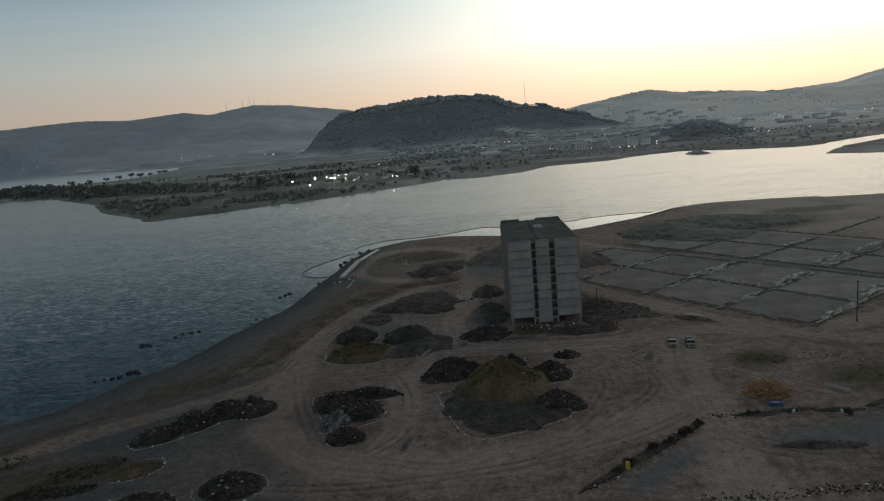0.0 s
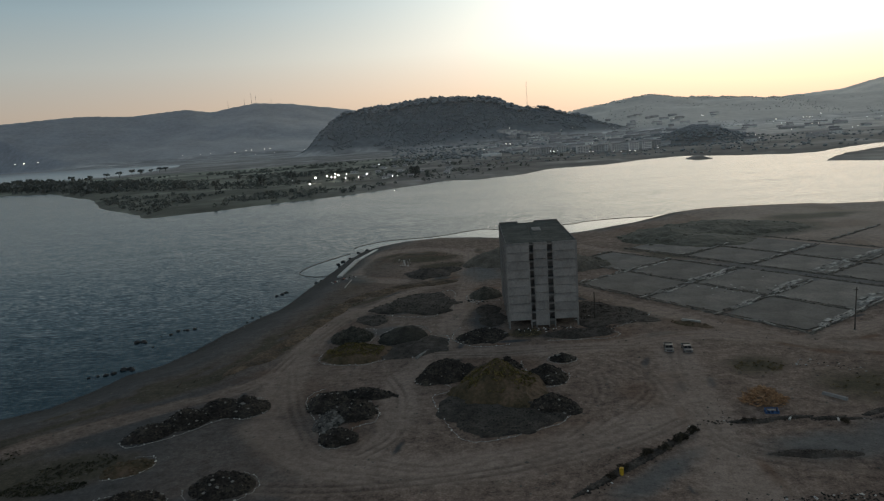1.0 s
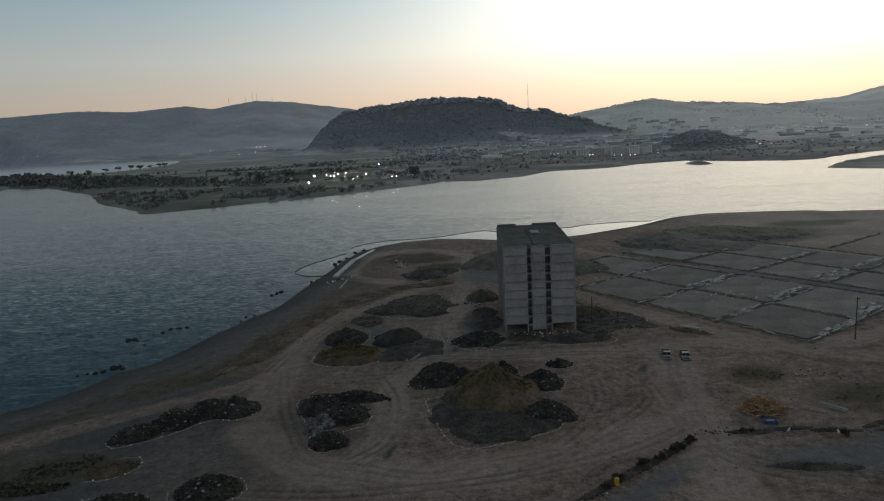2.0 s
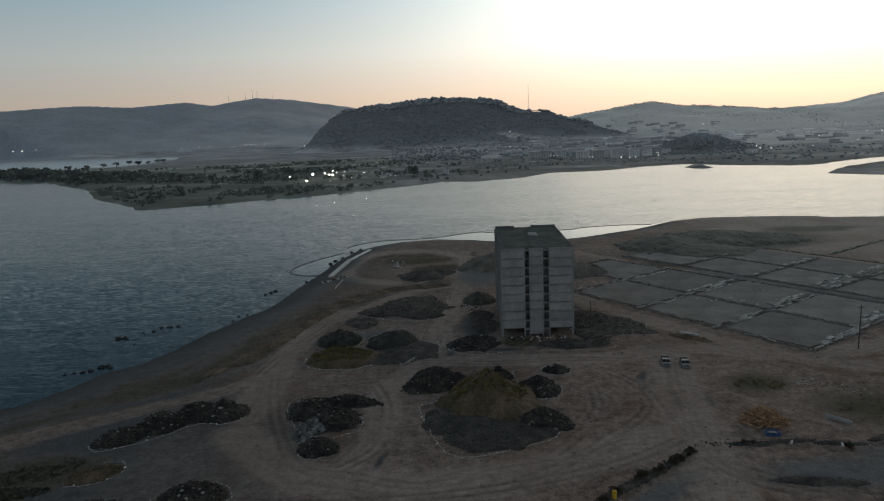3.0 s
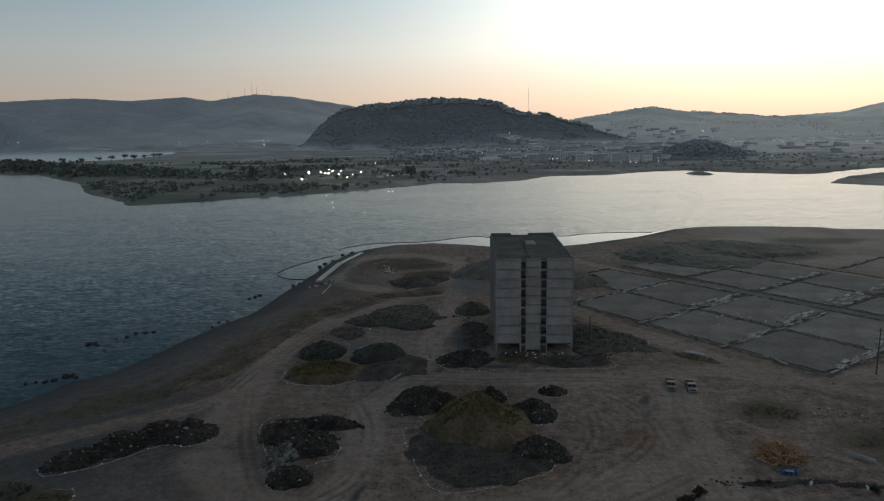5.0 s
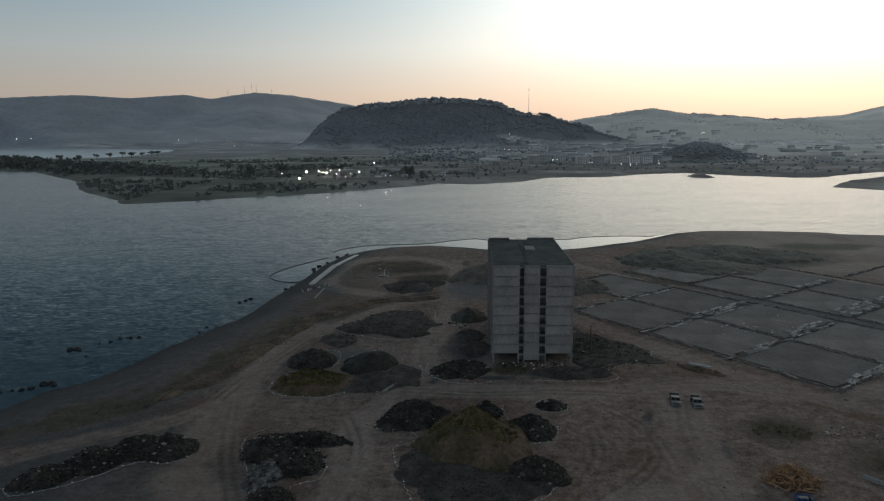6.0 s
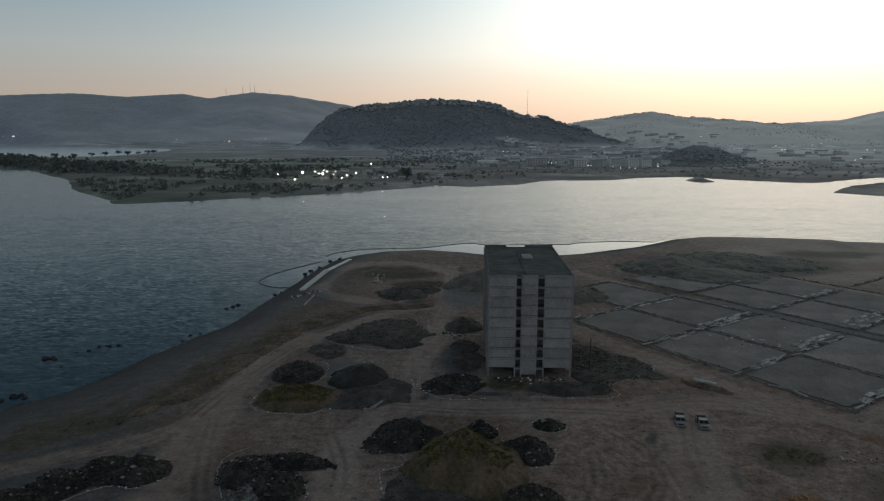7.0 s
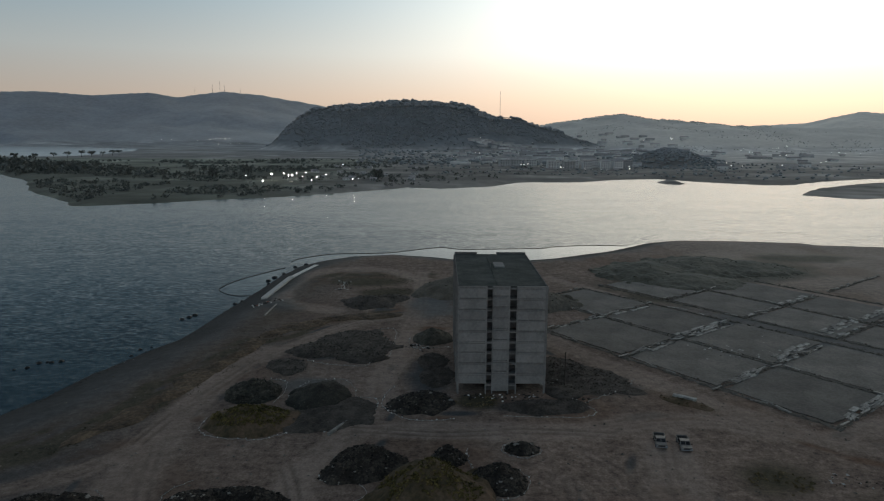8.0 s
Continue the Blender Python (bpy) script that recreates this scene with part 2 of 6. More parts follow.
BRUSH = material("dry_brush", [(0.05, 0.046, 0.018), (0.125, 0.102, 0.032), (0.2, 0.152, 0.055)], 0.4, island=0.5)
BARK = material("bark", [(0.05, 0.04, 0.03), (0.1, 0.08, 0.06)], 2.0)
STONE = material("white_painted_stone", [(0.5, 0.47, 0.42), (0.68, 0.65, 0.59)], 2.0, obrand=0.35)
TAPE = material("pale_tape", [(0.22, 0.2, 0.175), (0.42, 0.39, 0.345)], 1.0, rough=0.6)
ROCK = material("wet_rock", [(0.012, 0.012, 0.013), (0.032, 0.031, 0.03)], 1.0, rough=0.6, obrand=0.3)
GROUND = ground_material()
WATER = water_material("river_water", 1.0, -0.032)
# the bay's sky reflection is painted into its base colour
BAY_WATER = water_material("bay_water", 0.12, -0.085, (0.46, 0.43, 0.4))


# ---- shape helpers ----
def fbm(x, y, scale, octaves=4, seed=0, gain=0.5):
    """Value noise over arrays, about -1 to 1."""
    total_v, amp, norm = np.zeros_like(x, dtype=float), 1.0, 0.0
    for o in range(octaves):
        f = scale * 2 ** o
        px, py = x * f + 17.3 * seed + 5.1 * o, y * f - 9.7 * seed + 3.3 * o
        ix, iy = np.floor(px), np.floor(py)
        fx, fy = px - ix, py - iy
        fx, fy = fx * fx * (3 - 2 * fx), fy * fy * (3 - 2 * fy)

        def hsh(a, b):
            v = np.sin(a * 127.1 + b * 311.7 + seed * 74.7) * 43758.5453
            return v - np.floor(v)

        v = (hsh(ix, iy) * (1 - fx) + hsh(ix + 1, iy) * fx) * (1 - fy) + (hsh(ix, iy + 1) * (1 - fx) + hsh(ix + 1, iy + 1) * fx) * fy
        total_v += amp * (2 * v - 1)
        norm += amp
        amp *= gain
    return total_v / norm


def seg_dist(x, y, pts, closed=False):
    """Distance to a polyline."""
    best = np.full(x.shape, 1e9)
    pts = list(pts) + ([pts[0]] if closed else [])
    for (x0, y0), (x1, y1) in zip(pts, pts[1:]):
        dx, dy = x1 - x0, y1 - y0
        s = np.clip(((x - x0) * dx + (y - y0) * dy) / (dx * dx + dy * dy + 1e-9), 0, 1)
        best = np.minimum(best, np.hypot(x - x0 - s * dx, y - y0 - s * dy))
    return best


def inside(x, y, pts):
    r = np.zeros(x.shape, bool)
    for (x0, y0), (x1, y1) in zip(pts, pts[1:] + pts[:1]):
        if y0 != y1:
            r ^= ((y0 > y) != (y1 > y)) & (x < (x1 - x0) * (y - y0) / (y1 - y0) + x0)
    return r


def signed(x, y, pts):
    """Distance to an outline, positive inside."""
    return np.where(inside(x, y, pts), 1.0, -1.0) * seg_dist(x, y, pts, True)


def smooth(pts, n=6, closed=False):
    """A rounded line through the points."""
    p = [Vector((*q, 0)[:3]) for q in pts]
    m, out = len(p), []
    for i in range(m if closed else m - 1):
        if closed:
            a, b, c, d = p[i - 1], p[i], p[(i + 1) % m], p[(i + 2) % m]
        else:
            a, b, c, d = p[max(i - 1, 0)], p[i], p[i + 1], p[min(i + 2, m - 1)]
        for j in range(n):
            t = j / n
            out.append(0.5 * (2 * b + (c - a) * t + (2 * a - 5 * b + 4 * c - d) * t * t + (3 * b - a - 3 * c + d) * t ** 3))
    if not closed:
        out.append(p[-1])
    return out


def step(v, a, b):
    t = np.clip((v - a) / (b - a), 0, 1)
    return t * t * (3 - 2 * t)


def part(name, bm, mat, parent=None, label="", smooth_faces=False):
    me = bpy.data.meshes.new(name)
    bm.to_mesh(me)
    bm.free()
    return link_mesh(name, me, mat, parent, label, smooth_faces)


def link_mesh(name, me, mat, parent=None, label="", smooth_faces=False):
    if mat and not me.materials:
        me.materials.append(mat)
    if smooth_faces:
        me.polygons.foreach_set("use_smooth", [True] * len(me.polygons))
    ob = new(name, me)
    if parent:
        ob.parent = parent
    if label:
        tagged(ob, label)
    return ob


def thing(name, x, y, z, rz, label, category, group="", kind=""):
    ob = new(name)
    ob.matrix_basis = pose(x, y, z, 0, 0, rz)
    return tagged(ob, label, category, group, kind)


def box(bm, x0, x1, y0, y1, z0, z1, bevel=0.0):
    r = bmesh.ops.create_cube(bm, size=1, matrix=Matrix.Translation(((x0 + x1) / 2, (y0 + y1) / 2, (z0 + z1) / 2)) @ Matrix.Diagonal((x1 - x0, y1 - y0, z1 - z0, 1)))
    if bevel:
        es = list({e for v in r["verts"] for e in v.link_edges})
        bmesh.ops.bevel(bm, geom=es, offset=bevel, segments=1, affect="EDGES")
    return bm


def boxm(x0, x1, y0, y1, z0, z1, bevel=0.0):
    return box(bmesh.new(), x0, x1, y0, y1, z0, z1, bevel)


def cyl(bm, a, b, r0, r1=None, n=8):
    a, b = Vector(a), Vector(b)
    d = b - a
    m = Matrix.Translation((a + b) / 2) @ d.to_track_quat("Z", "Y").to_matrix().to_4x4()
    bmesh.ops.create_cone(bm, cap_ends=True, segments=n, radius1=r0, radius2=r0 if r1 is None else r1, depth=d.length, matrix=m)
    return bm


ICO = bmesh.new()
bmesh.ops.create_icosphere(ICO, subdivisions=1, radius=1)
ICO_V = np.array([v.co[:] for v in ICO.verts])
ICO_F = [[v.index for v in f.verts] for f in ICO.faces]
ICO.free()
OCT_V = np.array([(1, 0, 0), (-1, 0, 0), (0, 1, 0), (0, -1, 0), (0, 0, 1), (0, 0, -1)], float)
OCT_F = [(0, 2, 4), (2, 1, 4), (1, 3, 4), (3, 0, 4), (2, 0, 5), (1, 2, 5), (3, 1, 5), (0, 3, 5)]


def lumps_mesh(name, places, rng, shape="ico", jag=0.3, flat=0.7):
    """Many angular lumps in one mesh; places are rows of x, y, z, radius."""
    base, faces = (ICO_V, ICO_F) if shape == "ico" else (OCT_V, OCT_F)
    vs, fs = [], []
    for i, (x, y, z, r) in enumerate(places):
        v = base * (1 + rng.uniform(-jag, jag, (len(base), 1))) * np.array([rng.uniform(0.7, 1.3), rng.uniform(0.7, 1.3), rng.uniform(0.6, 1.1) * flat])
        a = rng.uniform(0, 6.28)
        c, s = math.cos(a), math.sin(a)
        v = v @ np.array([[c, -s, 0], [s, c, 0], [0, 0, 1]])
        vs.append(v * r + np.array([x, y, z]))
        fs += [tuple(j + i * len(base) for j in f) for f in faces]
    me = bpy.data.meshes.new(name)
    me.from_pydata(np.concatenate(vs).tolist() if vs else [], [], fs)
    return me


def leaves_mesh(name, clumps, rng, per=26, size=0.35):
    """Crowns of small tilted leaf sprays; clumps are rows of x, y, z, rx, ry, rz."""
    c = np.asarray(clumps, float)
    n = len(c) * per
    d = rng.normal(size=(n, 3))
    d /= np.linalg.norm(d, axis=1)[:, None]
    d *= rng.uniform(0.55, 1.05, (n, 1))
    rad = np.repeat(c[:, 3:6], per, 0)
    cen = np.repeat(c[:, :3], per, 0) + d * rad
    s = (rad.mean(1) * size)[:, None]
    a, b = rng.normal(size=(n, 3)), rng.normal(size=(n, 3))
    a, b = a / np.linalg.norm(a, axis=1)[:, None] * s, b / np.linalg.norm(b, axis=1)[:, None] * s
    v = np.stack([cen - a, cen + b * 0.8, cen + a, cen - b * 0.8], 1).reshape(-1, 3)
    me = bpy.data.meshes.new(name)
    idx = np.arange(n * 4).reshape(-1, 4)
    me.from_pydata(v.tolist(), [], idx.tolist())
    return me


# ---- plan of the land and the water ----
WATER_Z = -2.0
NEAR_SHORE = [(-115, 142), (-105, 148), (-100.5, 157), (-97, 168), (-90, 176), (-85, 186), (-81.5, 202), (-76.5, 216), (-71.5, 229), (-69.5, 247),
              (-67, 266), (-64, 294), (-62, 319), (-58, 338), (-49, 353), (-37, 363), (-18, 369), (2, 362), (22, 352), (44, 353), (62, 361), (96, 383), (123, 408),
              (141, 418), (176, 416), (212, 409), (213, 403), (250, 397), (420, 372), (900, 330), (2500, 250), (4800, 100), (4800, -900), (-420, -900), (-300, -300),
              (-200, 0), (-150, 95), (-128, 130)]
FAR_LAND = [(-291, 578), (-338, 630), (-430, 738), (-505, 858), (-611, 972), (-697, 1066), (-816, 1109), (-1150, 1230), (-1700, 1400), (-2600, 1700), (-4900, 2300),
            (-4900, 4900), (4900, 4900), (4900, 1600), (2400, 1330), (1300, 1180), (800, 1060), (572, 945), (498, 900), (430, 841), (394, 843), (342, 886), (300, 940),
            (247, 926), (180, 872), (101, 867), (64, 800), (7, 768), (-34, 785), (-50, 755), (-97, 705), (-140, 669), (-190, 640), (-235, 606)]
BAY = [(-1090, 1630), (-960, 1590), (-890, 1610), (-890, 1800), (-960, 2150), (-1055, 2375), (-1418, 2585), (-1751, 2760), (-2300, 3050), (-3300, 3500), (-3600, 2900),
       (-2000, 2080), (-1290, 1740)]
BAR = [(371, 705), (380, 726), (440, 798), (525, 866), (640, 930), (760, 930), (700, 820), (560, 720), (406, 668)]
LEFT_RIDGE = [(-4000, 2300, 235), (-3200, 3000, 255), (-2437, 3435, 246), (-2154, 3620, 265), (-1911, 3755, 253), (-1638, 3882, 277), (-1511, 3934, 254), (-1266, 4019, 292),
              (-1061, 4079, 274), (-731, 4151, 220), (-300, 4200, 150), (300, 4200, 70)]
MID_HILL = [(-501, 2565, 118), (-468, 2572, 139), (-391, 2585, 150), (-249, 2603, 156), (-195, 2608, 163), (-86, 2614, 175),
            (1, 2616, 171), (120, 2613, 150), (165, 2611, 122), (280, 2601, 109), (365, 2590, 82), (417, 2582, 72), (520, 2560, 40)]
RIGHT_HILL = [(420, 3300, 60), (528, 3274, 86), (619, 3258, 112), (720, 3237, 131), (868, 3200, 142), (1012, 3158, 118), (1158, 3107, 122), (1277, 3060, 101),
              (1439, 2987, 90), (1700, 2900, 85), (2300, 2700, 80), (3200, 2300, 80)]
FAR_HILL = [(1400, 4100, 70), (1888, 3910, 112), (2089, 3805, 126), (2181, 3753, 158), (2292, 3685, 182), (2420, 3620, 165), (3000, 3300, 140), (3900, 2700, 130)]


def ridge(x, y, pts, steep, foot, power):
    best = np.zeros(x.shape)
    for (x0, y0, h0), (x1, y1, h1) in zip(pts, pts[1:]):
        dx, dy = x1 - x0, y1 - y0
        s = np.clip(((x - x0) * dx + (y - y0) * dy) / (dx * dx + dy * dy), 0, 1)
        d, h = np.hypot(x - x0 - s * dx, y - y0 - s * dy), h0 + (h1 - h0) * s
        best = np.maximum(best, h * np.clip(1 - d / (h * steep + foot), 0, 1) ** power)
    return best


def mid_hill(x, y):
    """The wooded hill: its steep river-side slope is shaped to fit the camera's view."""
    cut = np.interp(x + 0.22 * (y - 2560) + 9 * fbm(x, y, 0.012, 3, 14), [-668, -622, -578, -545, -501, -468, -391, -300, -200], [0, 17, 62, 97, 118, 141, 154, 190, 400])
    return np.minimum(ridge(x, y, MID_HILL, 1.9, 90, 1.1), cut)


def land_height(x, y):
    x, y = np.asarray(x, float), np.asarray(y, float)
    near, far, bar = np.full(x.shape, -60.0), np.full(x.shape, -200.0), np.full(x.shape, -60.0)
    front, back, side_bar = y < 640, y > 480, (x > 250) & (x < 900) & (y > 560) & (y < 1050)
    near[front] = signed(x[front], y[front], NEAR_SHORE)
    far[back] = np.minimum(signed(x[back], y[back], FAR_LAND), -signed(x[back], y[back], BAY))
    bar[side_bar] = signed(x[side_bar], y[side_bar], BAR)
    wob = fbm(x, y, 0.05, 4, 3)
    near = near + wob * 1.2
    h = np.full(x.shape, -4.0)
    h = np.maximum(h, WATER_Z + np.clip(near * 0.16, -2, 2.0 + 0.35 * step(near, 6, 14)) - 0.35 * step(near, 14, 40) + 0.0)
    h = np.maximum(h, WATER_Z + np.clip((far + wob * 5) * 0.12, -2, 2.4))
    h = np.maximum(h, WATER_Z + np.clip((bar + wob * 4) * 0.06, -2, 0.9))
    h = np.maximum(h, WATER_Z + 5.5 * np.clip(1 - np.hypot((x - 294) / 16, (y - 868) / 26), -1, 1))
    hills = np.zeros(x.shape)
    off = y > 1250
    ox, oy = x[off], y[off]
    hills[off] = np.maximum.reduce([ridge(ox, oy, LEFT_RIDGE, 2.6, 250, 1.25), mid_hill(ox, oy),
                                    ridge(ox, oy, RIGHT_HILL, 4.5, 250, 1.15), ridge(ox, oy, FAR_HILL, 3.5, 250, 1.2)])
    knoll = 31 * np.clip(1 - np.hypot((x - 428) / 72, (y - 1290) / 110), 0, 1) ** 0.7 + 14 * np.clip(1 - np.hypot((x - 505) / 75, (y - 1330) / 110), 0, 1) ** 0.8
    gully = 1 + 0.22 * fbm(x, y, 0.004, 4, 8) * np.clip(hills / 60, 0, 1) * np.clip(1.5 - hills / 150, 0.1, 1)
    h = h + np.where(far > 0, hills * gully + knoll, 0) * step(far, 20, 120)
    # small unevenness of the bare ground
    dry = step(near, 4, 14)
    h = h + dry * (0.10 * fbm(x, y, 0.045, 3, 5) + 0.05 * fbm(x, y, 0.35, 3, 6)) * np.where(y < 450, 1, 0)
    return h


def ground_z(x, y):
    return float(land_height(np.array([x]), np.array([y]))[0])


def axis(lo, fine_lo, fine_hi, hi, fine=0.6, grow=1.03, top=20.0):
    a, v, d = [], fine_hi, fine
    while v < hi:
        d = min(d * grow, top if v < 4000 else 60)
        v += d
        a.append(v)
    b, v, d = [], fine_lo, fine
    while v > lo:
        d = min(d * grow, top if v > -2600 else 60)
        v -= d
        b.append(v)
    return np.array(b[::-1] + list(np.arange(fine_lo, fine_hi + fine / 2, fine)) + a)


# haul roads and tyre tracks on the bare ground
ROADS = [([(-98, 120), (-83, 132), (-71, 141), (-58, 150), (-51, 160), (-49, 177), (-47, 192), (-41, 208), (-31, 225), (-18, 243), (-4, 252), (-2, 290), (-2, 316)], 3.2),
         ([(-46, 135), (-49, 168), (-47, 193), (-40, 214)], 5.0),
         ([(-2, 265), (-4, 228), (-8, 195), (-9, 179), (-14, 158), (-19, 147), (-17, 130), (-22, 112)], 4.2),
         ([(-9, 166), (12, 167), (35, 167), (58, 172), (75, 166)], 4.5),
         ([(36, 228), (53, 198), (69, 176), (80, 164), (97, 155)], 4.0),
         ([(80, 163), (108, 174), (140, 198), (180, 228)], 3.5),
         ([(40, 95), (42, 120), (45, 143), (50, 165)], 6.5),
         ([(50, 308), (80, 262), (102, 243), (119, 225), (131, 208), (150, 185)], 2.8), ([(104, 318), (130, 293), (148, 277), (158, 264), (176, 240)], 3.0),
         ([(-45, 128), (-33, 114), (-18, 108), (4, 109), (24, 117), (40, 125)], 6.0),
         ([(-30, 256), (-50, 268), (-52, 300), (-42, 318), (-22, 322), (-3, 305)], 5.0)]
TRACKS = [[(-48, 170), (-46, 152), (-42, 138), (-35, 124), (-29, 113), (-19, 110), (-8, 108), (4, 111), (19, 115), (28, 122)],
          [(-22, 151), (-17, 140), (-16.5, 129), (-18, 120), (-22, 113)],
          [(27, 148), (27, 136), (23, 128), (15, 118)],
          [(31, 150), (34, 138), (30, 128), (20, 116), (5, 107)],
          [(24, 150), (29, 143), (28, 134), (22, 131)], [(32, 160), (37, 150), (36, 136), (28, 124)],
          [(-40, 104), (-20, 103), (2, 105), (22, 112), (38, 122)],
          [(38, 145), (40, 125), (46, 108), (60, 101)],
          [(-51, 160), (-49, 177), (-46, 192), (-40, 208), (-31, 225)],
          [(-12, 166), (5, 165), (22, 167), (40, 164)],
          [(-30, 108), (-12, 104), (8, 99), (30, 92)],
          [(44, 112), (56, 104), (75, 102), (95, 106)]]
VEG = [(-64, 164, 9, 3, 0.95), (-57, 176, 9, 2.6, 0.95), (-50, 193, 10, 2.5, 1.1), (-46, 212, 9, 3, 1.35), (-50, 212, 7, 5, 0.9), (-36, 236, 6, 3, 0.35), (-58, 176, 14, 5, 1.1), (-70, 155, 14, 5, 0.8), (-76, 114, 11, 7, 0.2), (-90, 108, 16, 10, 0.2), (-22, 300, 14, 10, 0.2),
       (-14, 282, 13, 7, 0.1), (64, 148, 7, 5, 0.2), (82, 135, 12, 9, 0.3), (14, 181, 5, 4, 0.0), (98, 292, 34, 24, 0.75), (135, 318, 36, 18, 0.4), (178, 352, 30, 10, 0.1), (-98, 120, 12, 10, 0.5)]
DARK = [(-22, 215, 11, 9, 0.2), (3, 195, 6, 16, 0.0), (40, 195, 14, 9, -0.7), (28, 178, 10, 4, 0.0), (96, 296, 22, 14, 0.8), (132, 312, 24, 11, 0.3), (-50, 262, 8, 8, 0),
        (54, 107.5, 8, 1.6, 0.05), (-88, 114, 30, 14, 0.35), (-66, 97, 30, 8, 0.0), (-95, 130, 22, 7, 0.6), (-90, 106, 24, 14, 0.2), (-80, 107, 8, 3, 0.2)]


GRIT = [(60, 110, 15, 6, 0.05), (78, 112, 14, 8, 0.0), (30, 103, 12, 3.2, 0.68), (98, 228, 46, 30, -0.9), (-50, 262, 9, 9, 0), (4, 262, 9, 16, 0), (-24, 190, 10, 6, 0)]
RUST = [(-79, 145, 10, 3.5, 0.8), (-58, 158, 9, 2.5, 0.5), (-58, 193, 9, 3, 1.0), (-50, 206, 10, 3.5, 1.2), (-40, 234, 11, 3, 0.55), (-46, 223, 16, 6, 0.85), (-34, 241, 15, 4, 0.4), (-58, 178, 14, 4, 1.1), (-72, 158, 14, 4, 0.8), (2, 236, 7, 2, 0), (-22, 305, 12, 10, 0), (-80, 140, 14, 5, 0.6)]


def streaks(line, count, seed, reach, length, width):
    """Long thin patches that lie along a line."""
    rng = np.random.default_rng(seed)
    pts, items = smooth(line, 8), []
    for i in rng.integers(1, len(pts) - 1, count):
        d = (pts[i + 1] - pts[i - 1]).normalized()
        o = rng.uniform(*reach)
        items.append((pts[i].x - d.y * o, pts[i].y + d.x * o, rng.uniform(*length), rng.uniform(*width), math.atan2(d.y, d.x) + rng.normal() * 0.12))
    return items


DUNE = [(-104, 118), (-84, 138), (-68, 158), (-58, 176), (-51, 195), (-45, 213), (-35, 229), (-24, 243), (-8, 250)]
TIP = [(-52, 262), (-50, 290), (-42, 312), (-20, 322), (2, 312)]
VEG += streaks(DUNE, 34, 3, (0, 9), (3, 9), (1.2, 2.6)) + streaks(TIP, 14, 4, (-14, 2), (3, 7), (1.5, 3.5))
DARK += streaks(DUNE, 34, 5, (-1, 11), (2, 8), (0.8, 1.7)) + streaks(TIP, 16, 6, (-16, 2), (2, 5), (0.8, 2.0))
RUST += streaks(DUNE, 40, 7, (0, 9), (3, 10), (1.2, 2.6)) + streaks(TIP, 14, 8, (-14, 4), (3, 8), (1.5, 3))
for road_line, road_width in ROADS[:9]:
    DARK += streaks(road_line, 4, len(DARK), (-9, 9), (1.5, 5), (0.5, 1.6))
    RUST += streaks(road_line, 4, len(RUST), (-8, 8), (2, 7), (0.6, 1.8))


def blot(x, y, items, edge=0.55):
    r = np.zeros(x.shape)
    n = fbm(x, y, 0.12, 4, 11) * 0.45
    for cx, cy, rx, ry, a in items:
        c, s = math.cos(a), math.sin(a)
        m = np.nonzero(np.hypot(x - cx, y - cy) < 2.0 * max(rx, ry))[0]
        dx, dy = x[m] - cx, y[m] - cy
        u, v = (dx * c + dy * s) / rx, (-dx * s + dy * c) / ry
        r[m] = np.maximum(r[m], 1 - step(np.hypot(u, v) + n[m], 1 - edge, 1 + edge * 0.6))
    return r


def wheel_marks(px, py):
    """Ruts and the pale crests thrown up beside them, along the haul roads."""
    rng = np.random.default_rng(8)
    rut, crest = np.zeros(px.shape), np.zeros(px.shape)
    runs = [(pts, 0.0, 1.0) for pts in TRACKS]
    for pts, wid in ROADS:
        runs += [(pts, rng.uniform(-0.9, 0.9) * wid, rng.uniform(0.2, 0.55)) for k in range(3)]
    for n, (pts, off, amount) in enumerate(runs):
        line = smooth(pts, 6)
        wander = rng.uniform(0, 6.28)
        for wheel in (-0.95, 0.95):
            q = []
            for i, p in enumerate(line):
                d = line[min(i + 1, len(line) - 1)] - line[max(i - 1, 0)]
                d.normalize()
                o = off + wheel + 0.7 * math.sin(wander + i * 0.35)
                q.append((p.x - d.y * o, p.y + d.x * o))
            q0, q1 = np.min(q, 0) - 2, np.max(q, 0) + 2
            m = np.nonzero((px > q0[0]) & (px < q1[0]) & (py > q0[1]) & (py < q1[1]))[0]
            d = seg_dist(px[m], py[m], q)
            w = amount * np.clip(0.55 + 0.8 * fbm(px[m], py[m], 0.06, 2, 140 + n), 0, 1)
            rut[m] = np.maximum(rut[m], w * (1 - step(d, 0.15, 0.55)))
            crest[m] = np.maximum(crest[m], w * (1 - step(np.abs(d - 0.85), 0.1, 0.5)))
    return rut, crest


